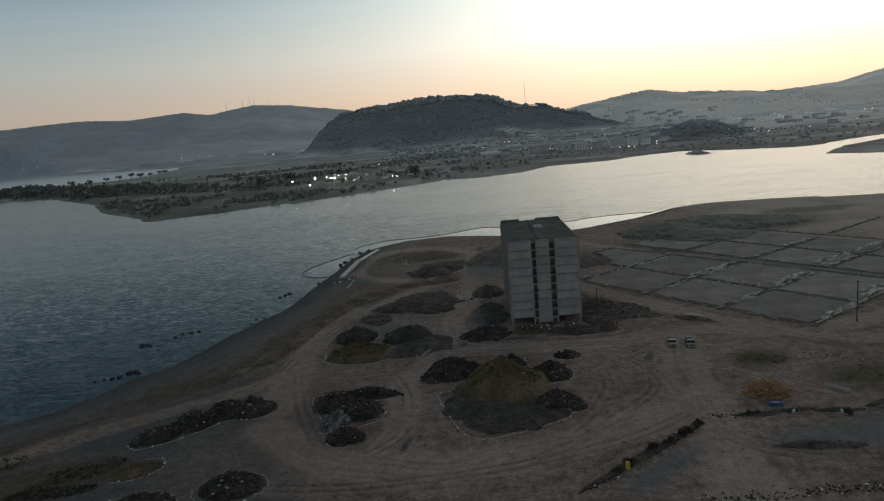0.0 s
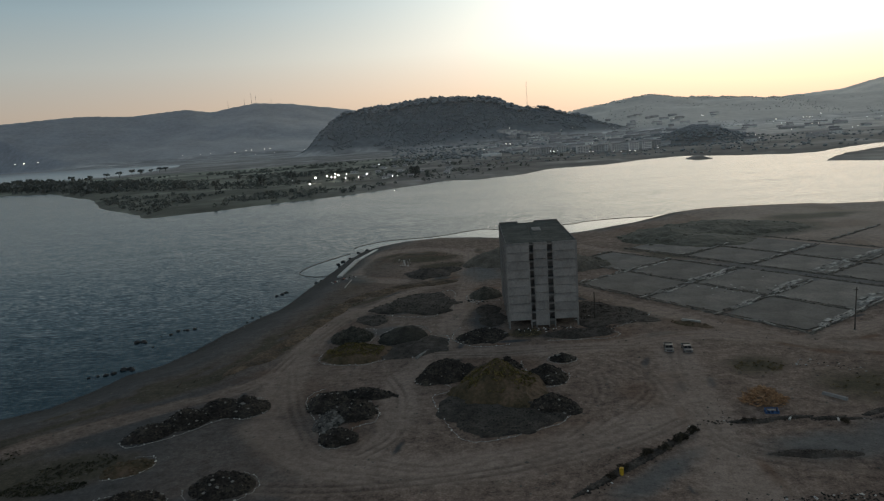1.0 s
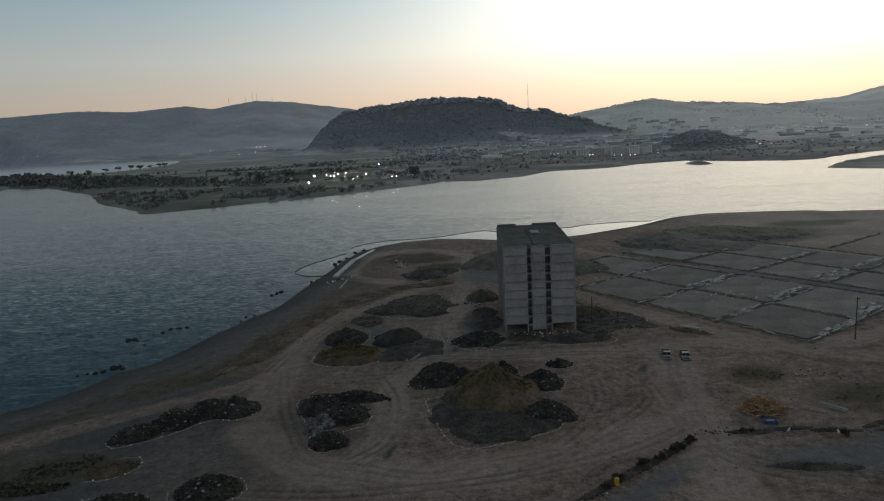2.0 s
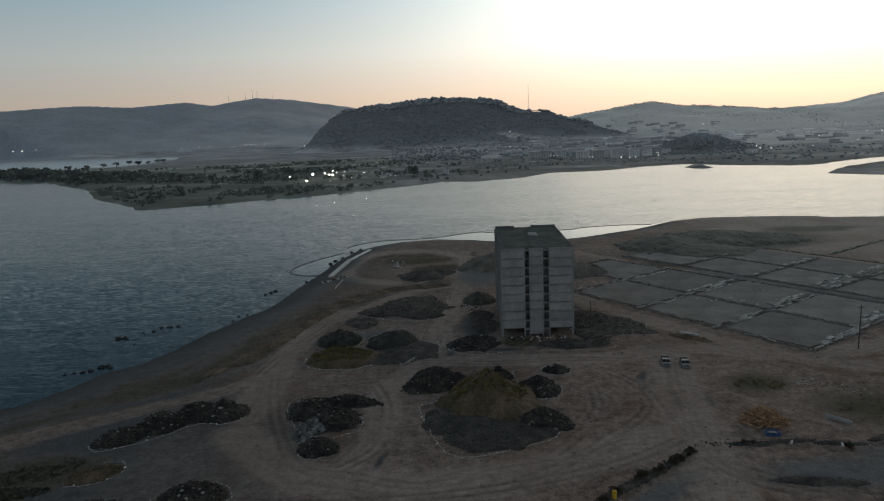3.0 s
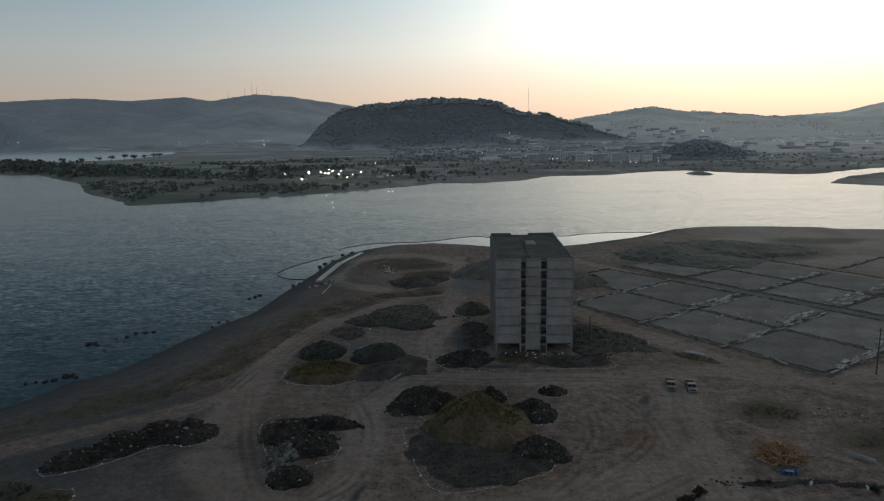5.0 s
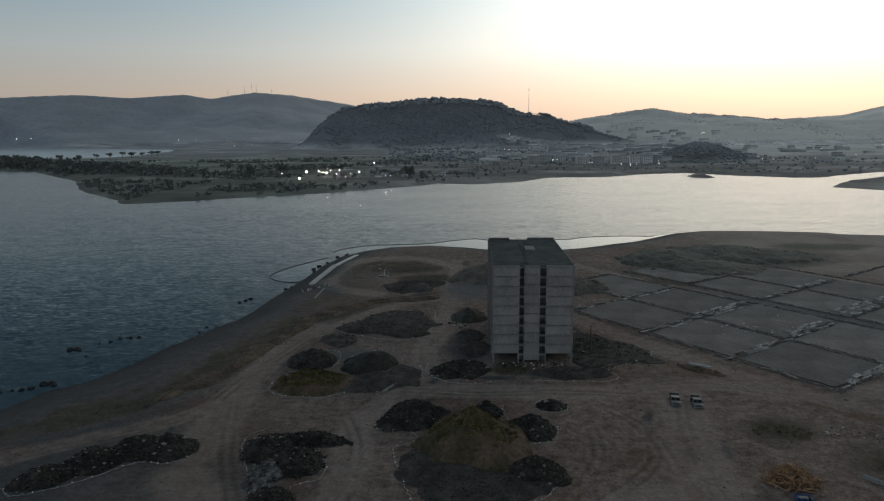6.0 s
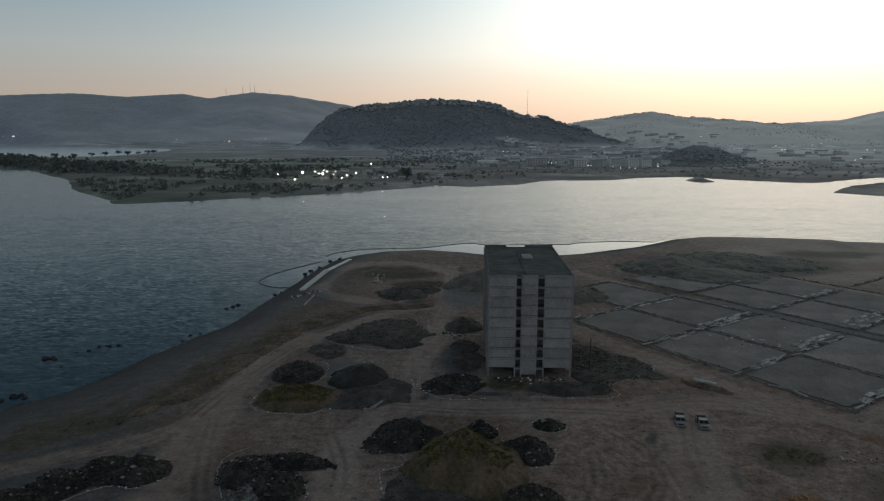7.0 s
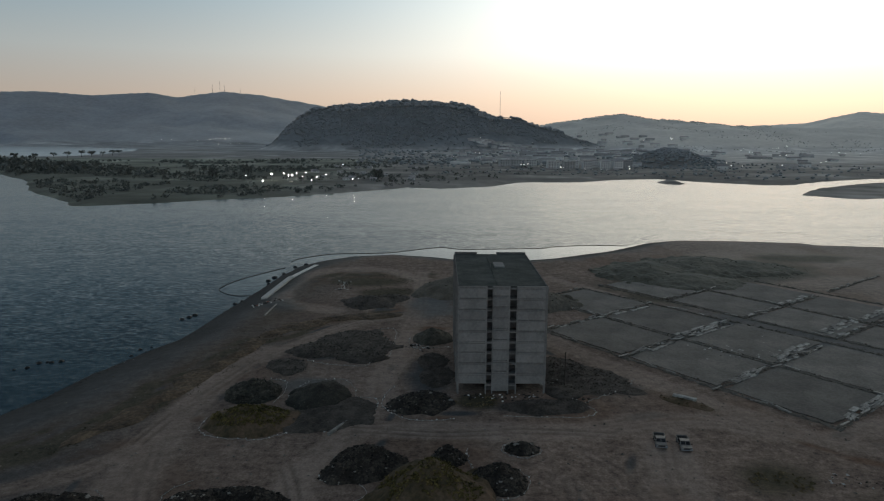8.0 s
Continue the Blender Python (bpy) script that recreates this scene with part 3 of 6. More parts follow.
def build_ground():
    xs, ys = axis(-4950, -104, 104, 4950, 0.5), axis(-600, 86, 240, 4950, 0.5)
    gx, gy = np.meshgrid(xs, ys)
    x, y = gx.ravel(), gy.ravel()
    z = land_height(x, y)
    nearby = (y < 460) & (np.abs(x) < 420) & (y > -50)
    soil = np.zeros((len(x), 4))
    px, py = x[nearby], y[nearby]
    near = signed(px, py, NEAR_SHORE)
    wob = fbm(px, py, 0.08, 4, 21)
    edge = near + 9 * fbm(px, py, 0.045, 5, 23, 0.65)
    road = np.zeros(px.shape)
    for pts, wid in ROADS:
        d = seg_dist(px, py, [tuple(p[:2]) for p in smooth(pts, 5)]) + wob * 2.0
        road = np.maximum(road, 1 - step(d, wid * 0.55, wid * 1.25))
    rut, crest = wheel_marks(px, py)
    z[nearby] += (0.07 * crest - 0.12 * rut) * step(near, 6, 12)
    veg = np.maximum(blot(px, py, VEG), 0.45 * (1 - step(np.abs(edge - 21), 1, 9)) * (py < 330))
    dark = np.maximum(blot(px, py, DARK), 0.7 * step(-px + 30 * fbm(px, py, 0.03, 4, 91), 5, 70) + 0.25 * step(-px, 55, 75))
    # the far right field is also paled, as painted haze
    soil[nearby, 0] = np.clip(np.maximum(road * 0.85 * (0.3 + 0.7 * step(px, -64, -50)), 0.8 * step(px + 0.6 * (py - 300) + 40 * wob, 110, 190)), 0, 1)
    soil[nearby, 1] = veg * (1 - road)
    dark = np.maximum(dark, 0.85 * (1 - step(edge, 9, 18)) * step(-px, 45, 75))
    soil[nearby, 2] = np.clip(dark * (1 - 0.8 * veg) * (1 - 0.7 * road), 0, 1)
    soil[nearby, 3] = np.maximum(1 - step(near + wob * 3, 2, 8), 0.85 * (1 - step(edge, 4, 15)))
    beyond = ~nearby
    bx, by = x[beyond], y[beyond]
    n1, n2 = fbm(bx, by, 0.012, 5, 51), fbm(bx, by, 0.05, 3, 52)
    wood = step(n1 + 0.3 * n2, -0.25, 0.15)
    hill = step(z[beyond], 8, 30)
    soil[beyond, 0] = np.clip(0.25 + 0.6 * n2, 0, 0.6) * (1 - hill)
    soil[beyond, 1] = np.clip(0.75 + 0.3 * n1, 0, 1)
    soil[beyond, 2] = np.clip(0.45 * wood + 0.45 * hill, 0, 0.9)
    nx, ny = len(xs), len(ys)
    i = (np.arange(ny - 1)[:, None] * nx + np.arange(nx - 1)[None]).ravel()
    faces = np.stack([i, i + 1, i + nx + 1, i + nx], 1)
    me = bpy.data.meshes.new("ground")
    me.vertices.add(len(x))
    me.vertices.foreach_set("co", np.stack([x, y, z], 1).ravel())
    me.loops.add(faces.size)
    me.loops.foreach_set("vertex_index", faces.ravel())
    me.polygons.add(len(faces))
    me.polygons.foreach_set("loop_start", np.arange(len(faces)) * 4)
    soil_b = np.zeros((len(x), 4))
    soil_b[nearby, 0] = np.maximum(blot(px, py, GRIT), 0.9 * (1 - step(edge, 9, 19)))
    soil_b[nearby, 2], soil_b[nearby, 3] = rut, crest
    soil_b[nearby, 1] = np.maximum(blot(px, py, RUST), 0.5 * step(fbm(px, py, 0.05, 4, 77), 0.15, 0.5)) * (1 - 0.7 * road)
    # what grows on the far bank and hills, with haze painted into its colour
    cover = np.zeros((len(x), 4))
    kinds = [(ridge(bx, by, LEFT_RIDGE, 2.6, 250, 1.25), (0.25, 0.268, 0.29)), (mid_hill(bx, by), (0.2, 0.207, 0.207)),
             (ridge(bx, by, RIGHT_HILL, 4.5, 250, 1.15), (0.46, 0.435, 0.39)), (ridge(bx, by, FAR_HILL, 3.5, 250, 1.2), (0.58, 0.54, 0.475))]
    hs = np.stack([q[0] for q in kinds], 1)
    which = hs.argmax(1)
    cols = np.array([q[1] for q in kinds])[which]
    # flats grow paler and bluer with distance, as painted haze
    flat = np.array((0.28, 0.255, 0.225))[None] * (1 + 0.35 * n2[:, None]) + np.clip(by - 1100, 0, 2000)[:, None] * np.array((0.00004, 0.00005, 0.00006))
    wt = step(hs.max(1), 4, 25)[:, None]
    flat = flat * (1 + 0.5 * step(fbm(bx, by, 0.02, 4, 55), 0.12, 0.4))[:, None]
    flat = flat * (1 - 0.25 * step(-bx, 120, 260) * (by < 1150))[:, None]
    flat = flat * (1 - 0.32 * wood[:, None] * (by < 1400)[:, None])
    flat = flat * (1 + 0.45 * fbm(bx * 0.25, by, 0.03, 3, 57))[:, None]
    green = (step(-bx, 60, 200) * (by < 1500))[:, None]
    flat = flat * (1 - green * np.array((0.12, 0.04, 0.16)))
    # and lighter towards the right, haze put into the colour again
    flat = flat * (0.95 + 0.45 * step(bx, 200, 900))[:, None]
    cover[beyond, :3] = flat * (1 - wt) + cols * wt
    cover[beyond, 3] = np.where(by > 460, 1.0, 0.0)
    haze_sheen = np.full(len(x), 0.012)
    # extra sheen paints haze over the right far field
    haze_sheen[nearby] += 0.12 * step(px - 0.4 * py, -70, 40) * step(py, 190, 330)
    # haze strength of each hill, painted as sheen
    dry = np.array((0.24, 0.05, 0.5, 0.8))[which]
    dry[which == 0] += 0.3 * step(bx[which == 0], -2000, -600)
    haze_sheen[beyond] = 0.012 + (dry - 0.012) * wt[:, 0] + 0.22 * step(by, 1000, 2000) * (1 - wt[:, 0]) * step(bx, -300, 500)
    me.attributes.new("haze_sheen", "FLOAT", "POINT").data.foreach_set("value", haze_sheen)
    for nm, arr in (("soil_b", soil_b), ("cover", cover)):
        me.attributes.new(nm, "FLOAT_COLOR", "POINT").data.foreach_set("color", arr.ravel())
    at = me.attributes.new("soil", "FLOAT_COLOR", "POINT")
    at.data.foreach_set("color", soil.ravel())
    me.update()
    me.validate()
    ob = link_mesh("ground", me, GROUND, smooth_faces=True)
    tagged(ob, "bare brown dirt ground with tyre tracks and wooded hills", "ground", kind="structure")


build_ground()
BOOM_LOOP = [(-62, 284), (-71, 283), (-79.5, 291), (-80, 300), (-77, 311), (-71, 323), (-64, 335)]
BOOM_LONG = [(-64.5, 348), (-62, 357), (-49, 369), (-36, 371), (-20, 374), (-4, 385), (7, 390), (18, 385), (53, 388), (60, 389), (67, 394), (81, 398), (92, 399), (108, 398)]


def grid_mesh(name, xs, ys, z):
    gx, gy = np.meshgrid(xs, ys)
    nx, ny = len(xs), len(ys)
    i = (np.arange(ny - 1)[:, None] * nx + np.arange(nx - 1)[None]).ravel()
    me = bpy.data.meshes.new(name)
    me.from_pydata(np.stack([gx.ravel(), gy.ravel(), np.full(gx.size, z)], 1).tolist(), [], np.stack([i, i + 1, i + nx + 1, i + nx], 1).tolist())
    return me, gx.ravel(), gy.ravel()


def build_water():
    """One sheet of river; it lies still inside the floating booms."""
    me, x, y = grid_mesh("water", axis(-4950, -150, 150, 4950, 2.5, 1.12, 400), axis(-900, 130, 430, 4950, 2.5, 1.12, 400), WATER_Z)
    calm = np.zeros(len(x))
    m = (np.abs(x) < 420) & (y > 60) & (y < 460)
    px, py = x[m], y[m]
    c = inside(px, py, BOOM_LOOP) * 0.5
    c = np.maximum(c, inside(px, py, BOOM_LONG + [(123, 408), (62, 340), (-40, 340)]) * (0.45 + 0.55 * step(px, -40, 10)))
    calm[m] = c
    me.attributes.new("calm", "FLOAT", "POINT").data.foreach_set("value", calm)
    tagged(link_mesh("water", me, WATER), "rippled river water reflecting the dusk sky", "water", kind="structure")


build_water()
bm = bmesh.new()
bm.faces.new([bm.verts.new((bx, by, WATER_Z + 0.1)) for bx, by in [(-850, 1500), (-840, 2420), (-1700, 2900), (-3500, 3700), (-3900, 2900), (-2000, 1960), (-1250, 1640)]])
tagged(part("water_bay", bm, BAY_WATER), "pale still bay water behind a wooded spit", "water", kind="structure")


# ---- the tower block ----
def tower_block():
    W, D, FLOOR, ROWS_N, OPEN = 19.7, 39.2, 2.5, 9, 2.4
    top = OPEN + FLOOR * ROWS_N
    t = thing("tower_block", 9.6, 185.46, 0, 0, "derelict ten-storey grey concrete tower block on open ground floor columns", "building")
    for i in range(ROWS_N + 1):
        z = OPEN + FLOOR * i
        part("floor_slab", boxm(0.22, W - 0.22, 0.42, D - 0.3, z - 0.2, z - 0.02), CONCRETE_DARK, t)
    strips = [(0.0, 6.5), (7.65, 11.55), (13.05, W)]
    for k, (a, b) in enumerate(strips):
        shift = 0.55 if k == 1 else 0.0
        for i in range(ROWS_N):
            z0 = OPEN + FLOOR * i + (shift if i else 0)
            z1 = OPEN + FLOOR * (i + 1) + (shift if i < ROWS_N - 1 else 0)
            if k == 1 and i == 0:
                z0 = 0.6
            bm = boxm(a + 0.27, b - 0.27, 0.02, 0.2, z0 + 0.02, z1 - 0.57, 0.02)
            part("sill", boxm(a + 0.27, b - 0.27, -0.05, 0.24, z1 - 0.12, z1 + 0.0, 0.01), CONCRETE, t)
            part("upper_band", boxm(a + 0.27, b - 0.27, 0.07, 0.22, z1 - 0.53, z1 - 0.22), CONCRETE, t)
            part("wall_panel", bm, CONCRETE, t)
        for cx in (a, b - 0.26):
            part("column", boxm(cx, cx + 0.26, -0.05, 0.4, -0.3, top, 0.02), CONCRETE, t)
        part("ledge", boxm(a, b, -0.03, 0.36, top - 0.12, top + 0.12, 0.02), CONCRETE, t)
    for a, b in ((6.5, 7.65), (11.55, 13.05)):
        for i in range(ROWS_N + 1):
            z = OPEN + FLOOR * i - 0.45
            part("landing_edge", boxm(a + 0.003, b - 0.003, 0.15, 0.4, z - 0.14, z + 0.16), CONCRETE, t)
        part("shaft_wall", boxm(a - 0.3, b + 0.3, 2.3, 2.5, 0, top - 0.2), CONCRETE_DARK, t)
    for sx, out in ((0.0, -1), (W, 1)):
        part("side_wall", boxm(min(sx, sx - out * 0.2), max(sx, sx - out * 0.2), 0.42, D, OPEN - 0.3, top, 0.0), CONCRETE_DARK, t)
        for j in range(7):
            yy = 0.5 + (D - 0.9) * j / 6
            part("column", boxm(sx - 0.2 + out * 0.12, sx + 0.2 + out * 0.12, yy, yy + 0.4, -0.3, top), CONCRETE, t)
        for i in range(ROWS_N):
            z = OPEN + FLOOR * i
            part("string_course", boxm(sx - 0.1 + out * 0.06, sx + 0.1 + out * 0.06, 0.45, D - 0.1, z - 0.12, z + 0.08), CONCRETE, t)
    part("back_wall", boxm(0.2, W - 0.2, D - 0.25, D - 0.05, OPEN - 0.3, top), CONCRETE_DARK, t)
    for j in range(3):
        part("column", boxm(4.5 + j * 5, 4.9 + j * 5, 12, 12.4, -0.3, OPEN - 0.2), CONCRETE_DARK, t)
    part("ground_wall", boxm(0.4, W - 0.4, 9.0, 9.2, -0.3, OPEN - 0.2), CONCRETE_DARK, t)
    roof = boxm(-0.08, W + 0.08, 0.37, D + 0.05, top, top + 0.14)
    part("roof", roof, ROOFING, t, "flat grey-green roofing")
    for a, b in ((0.0, 6.2), (11.6, W)):
        part("parapet", boxm(a, b, D - 0.25, D + 0.03, top + 0.14, top + 0.75, 0.02), CONCRETE_DARK, t)
    part("parapet", boxm(-0.06, 0.12, 0.4, D - 0.26, top + 0.14, top + 0.3), CONCRETE_DARK, t)
    part("parapet", boxm(W - 0.12, W + 0.06, 0.4, D - 0.26, top + 0.14, top + 0.3), CONCRETE_DARK, t)
    part("roof_rib", boxm(8.6, 8.85, 1.0, D - 3, top + 0.14, top + 0.34), ROOFING, t)
    part("vent_pipe", cyl(bmesh.new(), (8.5, 20, top + 0.1), (8.5, 20, top + 1.5), 0.14, 0.12, 10), CONCRETE_DARK, t)
    hatch = boxm(9.6, 12.2, 20.5, 26, top + 0.14, top + 0.5, 0.05)
    part("roof_hatch", hatch, CONCRETE, t, "pale roof hatch cover")


tower_block()


# ---- heaps and their marked borders ----
def heap(lobes, mat, label, seed, rough=0.35, chunks=260, chunk=(0.1, 0.4), chunk_mat=None, name="rubble_heap", cell=0.45, power=0.8):
    """A tipped heap: rounded lobes (x, y, rx, ry, turn, height) with a ragged surface and loose pieces."""
    rng = np.random.default_rng(seed)
    x0, x1 = min(l[0] - max(l[2], l[3]) for l in lobes) - 1, max(l[0] + max(l[2], l[3]) for l in lobes) + 1
    y0, y1 = min(l[1] - max(l[2], l[3]) for l in lobes) - 1, max(l[1] + max(l[2], l[3]) for l in lobes) + 1
    cx, cy = lobes[0][0], lobes[0][1]
    base = ground_z(cx, cy)
    xs, ys = np.arange(x0, x1, cell), np.arange(y0, y1, cell)

    def surf(x, y):
        h = np.full(x.shape, -9.0)
        wob = 1 + 0.28 * fbm(x, y, 0.22, 3, seed)
        for lx, ly, rx, ry, a, hh in lobes:
            c, s = math.cos(a), math.sin(a)
            u, v = ((x - lx) * c + (y - ly) * s) / rx, (-(x - lx) * s + (y - ly) * c) / ry
            r = np.hypot(u, v) * wob
            h = np.maximum(h, np.where(r < 1, hh * np.clip(1 - r, 0, 1) ** power, -(r - 1) * 3))
        ragged = rough * (0.7 * fbm(x, y, 0.55, 4, seed + 3) + 0.3 * np.abs(fbm(x, y, 1.3, 2, seed + 4)))
        return np.where(h > -0.3, h + ragged * np.clip(h + 0.25, 0, 1.0), h)

    gx, gy = np.meshgrid(xs, ys)
    z = surf(gx, gy)
    nx = len(xs)
    keep = (z[:-1, :-1] > -0.3) | (z[1:, :-1] > -0.3) | (z[:-1, 1:] > -0.3) | (z[1:, 1:] > -0.3)
    jj, ii = np.nonzero(keep)
    i = jj * nx + ii
    quads = np.stack([i, i + 1, i + nx + 1, i + nx], 1)
    used, inv = np.unique(quads.ravel(), return_inverse=True)
    co = np.stack([gx.ravel() - cx, gy.ravel() - cy, np.maximum(z.ravel(), -0.45)], 1)[used]
    t = thing(name, cx, cy, base, 0, label, "heap", "heaps on the bare ground")
    me = bpy.data.meshes.new("mound")
    me.from_pydata(co.tolist(), [], inv.reshape(-1, 4).tolist())
    link_mesh("mound", me, mat, t, smooth_faces=rough < 0.2)
    SURFACES[t.name] = surf
    if chunks:
        area = np.array([l[2] * l[3] for l in lobes])
        pick = np.array(lobes)[rng.choice(len(lobes), int(chunks * 1.7), p=area / area.sum())]
        r, th = np.sqrt(rng.uniform(0, 1.0, len(pick))), rng.uniform(0, 6.283, len(pick))
        u, v = r * pick[:, 2] * np.cos(th), r * pick[:, 3] * np.sin(th)
        ca, sa = np.cos(pick[:, 4]), np.sin(pick[:, 4])
        x, y = pick[:, 0] + u * ca - v * sa, pick[:, 1] + u * sa + v * ca
        size = rng.uniform(*chunk, len(pick)) * np.where(rng.uniform(size=len(pick)) < 0.12, 1.5, 1)
        rows = np.stack([x - cx, y - cy, np.maximum(surf(x, y), 0) + size * 0.15, size], 1)
        c = link_mesh("loose_rubble", lumps_mesh("loose_rubble", rows, rng, "oct" if chunks > 150 else "ico"), chunk_mat or (PIECES if mat is RUBBLE else mat), t)
        tagged(c, "loose broken pieces", kind="stuff")
    return t


SURFACES = {}
MARKER = None


def border(pts, closed=False, gap=2.0, seed=0, label="low pale tape line with white marker stones round a heap"):
    """A low line of pale tape on the ground, weighted by white stones."""
    global MARKER
    rng = np.random.default_rng(900 + seed)
    line = smooth(pts, 8, closed)
    for p in line:
        p.x, p.y = p.x + 0.14 * rng.normal(), p.y + 0.14 * rng.normal()
    if closed:
        line.append(line[0])
    cx, cy = pts[0]
    t = thing("barrier_tape", cx, cy, 0, 0, label, "barrier", "tape lines round the heaps")
    zs = land_height(np.array([p.x for p in line]), np.array([p.y for p in line]))
    vs, fs = [], []
    for i, (p, z) in enumerate(zip(line, zs)):
        q = line[min(i + 1, len(line) - 1)] - line[max(i - 1, 0)]
        n = Vector((-q.y, q.x, 0)).normalized() * 0.05
        for d, dz in ((-1, -0.1), (-0.8, 0.09), (0.8, 0.09), (1, -0.1)):
            vs.append((p.x - cx + n.x * d, p.y - cy + n.y * d, z + dz))
        if i:
            b = 4 * i
            fs += [(b - 4 + k, b - 3 + k, b + 1 + k, b + k) for k in range(3)]
    me = bpy.data.meshes.new("tape")
    me.from_pydata(vs, [], fs)
    link_mesh("tape", me, TAPE, t)
    if MARKER is None:
        MARKER = lumps_mesh("marker_stone", [(0, 0, 0, 0.3)], rng, "ico", 0.22, 0.9)
        MARKER.materials.append(STONE)
    run, want = 0.0, 0.3
    for i in range(len(line) - 1):
        run += (line[i + 1] - line[i]).length
        if run >= want:
            want = run + 0.65 * gap * rng.uniform(0.5, 1.6)
            ob = new("marker_stone", MARKER)
            ob.parent = t
            p, s = line[i + 1], 0.28 + 0.6 * rng.uniform() ** 1.6
            ob.matrix_basis = pose(p.x - cx, p.y - cy, zs[i + 1] + 0.12, 0, 0, rng.uniform(0, 360)) @ Matrix.Diagonal((s, s, s, 1))


BLOCKS = material("pale_grey_blocks", [(0.055, 0.05, 0.043), (0.11, 0.1, 0.087), (0.2, 0.182, 0.158)], 0.6, island=0.75)
RUB = "dark heap of broken rubble and ash on bare ground"
heap([(-52.3, 137.6, 5.3, 4.6, 0, 3.0), (-58, 137.2, 5.5, 4.6, 0.6, 3.0), (-63.5, 132.4, 5.8, 4.6, 0.7, 3.0), (-69, 126.8, 5.6, 4.0, 0.5, 2.3)], RUBBLE, "long dark ridge of broken rubble on bare ground", 1, 0.5, 600)
heap([(-31.3, 129.5, 3.0, 6.0, -0.2, 0.9)], GRAVEL, "low patch of pale grey broken blocks between rubble heaps", 27, 0.4, 300, (0.2, 0.6), BLOCKS)
heap([(-33.8, 137.5, 4.8, 5.5, 0, 3.0), (-27, 133, 5.2, 5.6, 0, 2.6), (-26.3, 141.6, 7.5, 2.6, -0.1, 2.0), (-28.3, 121, 3.8, 3.7, 0, 2.2)], RUBBLE, "three-lobed dark heap of broken rubble and ash", 2, 0.45, 600)
heap([(-45.5, 104.5, 5.5, 4.5, 0, 2.8)], RUBBLE, RUB, 3, 0.5, 260)
heap([(-60, 100.5, 6, 3.2, 0.1, 2.0)], RUBBLE, RUB, 4, 0.5, 200)
heap([(-66.5, 112.8, 4.4, 3.4, 0.4, 0.9)], GRASS_SOIL, "low weedy soil heap on bare ground", 5, 0.4, 60, name="soil_heap")
heap([(-0.5, 132.5, 8.5, 8, 0, 0.8), (3, 124.5, 7.5, 6.5, 0, 0.8), (9.5, 127, 8, 5.5, 0.3, 0.8)], DARK_SOIL, "flat spread of dark gravel beside the tall soil heap", 6, 0.35, 900, (0.08, 0.24), GRAVEL, name="gravel_spread", power=0.35)
TALL_HEAP = heap([(4.2, 141, 11.2, 11, 0, 7.4), (8.5, 138.5, 7, 7, 0, 3.6)], GRASS_SOIL, "tall conical soil heap grown over with dry yellow grass", 7, 0.7, 0, name="soil_heap", power=0.95)
heap([(-7.5, 152, 6.5, 5.5, 0.2, 4.4), (-11.5, 149, 4, 3.4, 0, 2.2), (-2.5, 151.5, 4, 4, 0, 2.6)], RUBBLE, RUB, 8, 0.5, 260)
heap([(15.5, 147, 5.2, 4.6, 0, 3.3)], RUBBLE, RUB, 9, 0.45, 200)
heap([(7, 154.5, 3.4, 3, 0, 3.2)], RUBBLE, RUB, 10, 0.4, 100)
heap([(15, 130.5, 4.8, 4.6, 0.4, 3.2), (18, 128.5, 2.6, 2.2, 0, 1.6)], RUBBLE, RUB, 11, 0.5, 220)
heap([(21, 158.5, 3.2, 2.4, 0, 1.4)], RUBBLE, "small round dark rubble heap inside a ring of stones", 12, 0.4, 110)
heap([(-36.5, 185, 6, 6.5, 0, 3.3)], GRAVEL, "coarse grey stone heap on bare ground", 13, 0.5, 380, (0.2, 0.6))
heap([(-17, 174.5, 8.6, 8.2, 0.2, 1.1), (-22, 170, 6, 5, 0, 0.9)], DARK_SOIL, "low dark weedy soil spread below a gravel heap", 29, 0.4, 160, (0.08, 0.22), name="soil_heap", power=0.5)
heap([(-20.5, 182, 7, 8, 0, 3.6)], GRAVEL, "smooth grey gravel heap on bare ground", 14, 0.25, 160, (0.08, 0.2), name="gravel_heap", power=0.55)
ROUND_HEAP = heap([(-34, 170, 8.6, 7.4, 0, 3.4), (-27, 171, 5, 5, 0, 1.8)], GRASS_SOIL, "round soil heap grown over with yellow-green grass", 15, 0.6, 0, name="soil_heap")
heap([(-18.5, 220, 11.5, 13.5, 0.2, 0.7), (-28, 215, 7, 6.5, 0, 1.1), (-15, 209.5, 6.5, 5, 0, 1.3), (-33, 203, 5, 6, 0.5, 0.6)], DARK_SOIL, "low dark spread heap of soil and rubble", 16, 0.45, 450, (0.1, 0.35), GRAVEL, power=0.45)
heap([(2.2, 180.3, 6.4, 6, 0, 2.2), (-1.8, 178, 4.6, 4.6, 0, 1.6)], RUBBLE, RUB, 17, 0.5, 300)
heap([(5, 196, 4, 7, 0, 0.4), (4, 207, 4, 6, 0, 0.35)], DARK_SOIL, "low dark spread heap beside the tower block", 18, 0.45, 220, power=0.3)
heap([(3.5, 225.5, 5.5, 6.5, 0, 3.4)], GRAVEL, "pointed grey gravel heap behind the tower block", 19, 0.25, 100, (0.1, 0.25), name="gravel_heap")
heap([(40, 195, 13, 8, -0.75, 0.45), (34, 187, 4, 5, 0, 0.8), (36, 202, 6, 8, 0, 0.5)], DARK_SOIL, "low dark spread of rubble beside the tower block", 20, 0.45, 300, power=0.35)
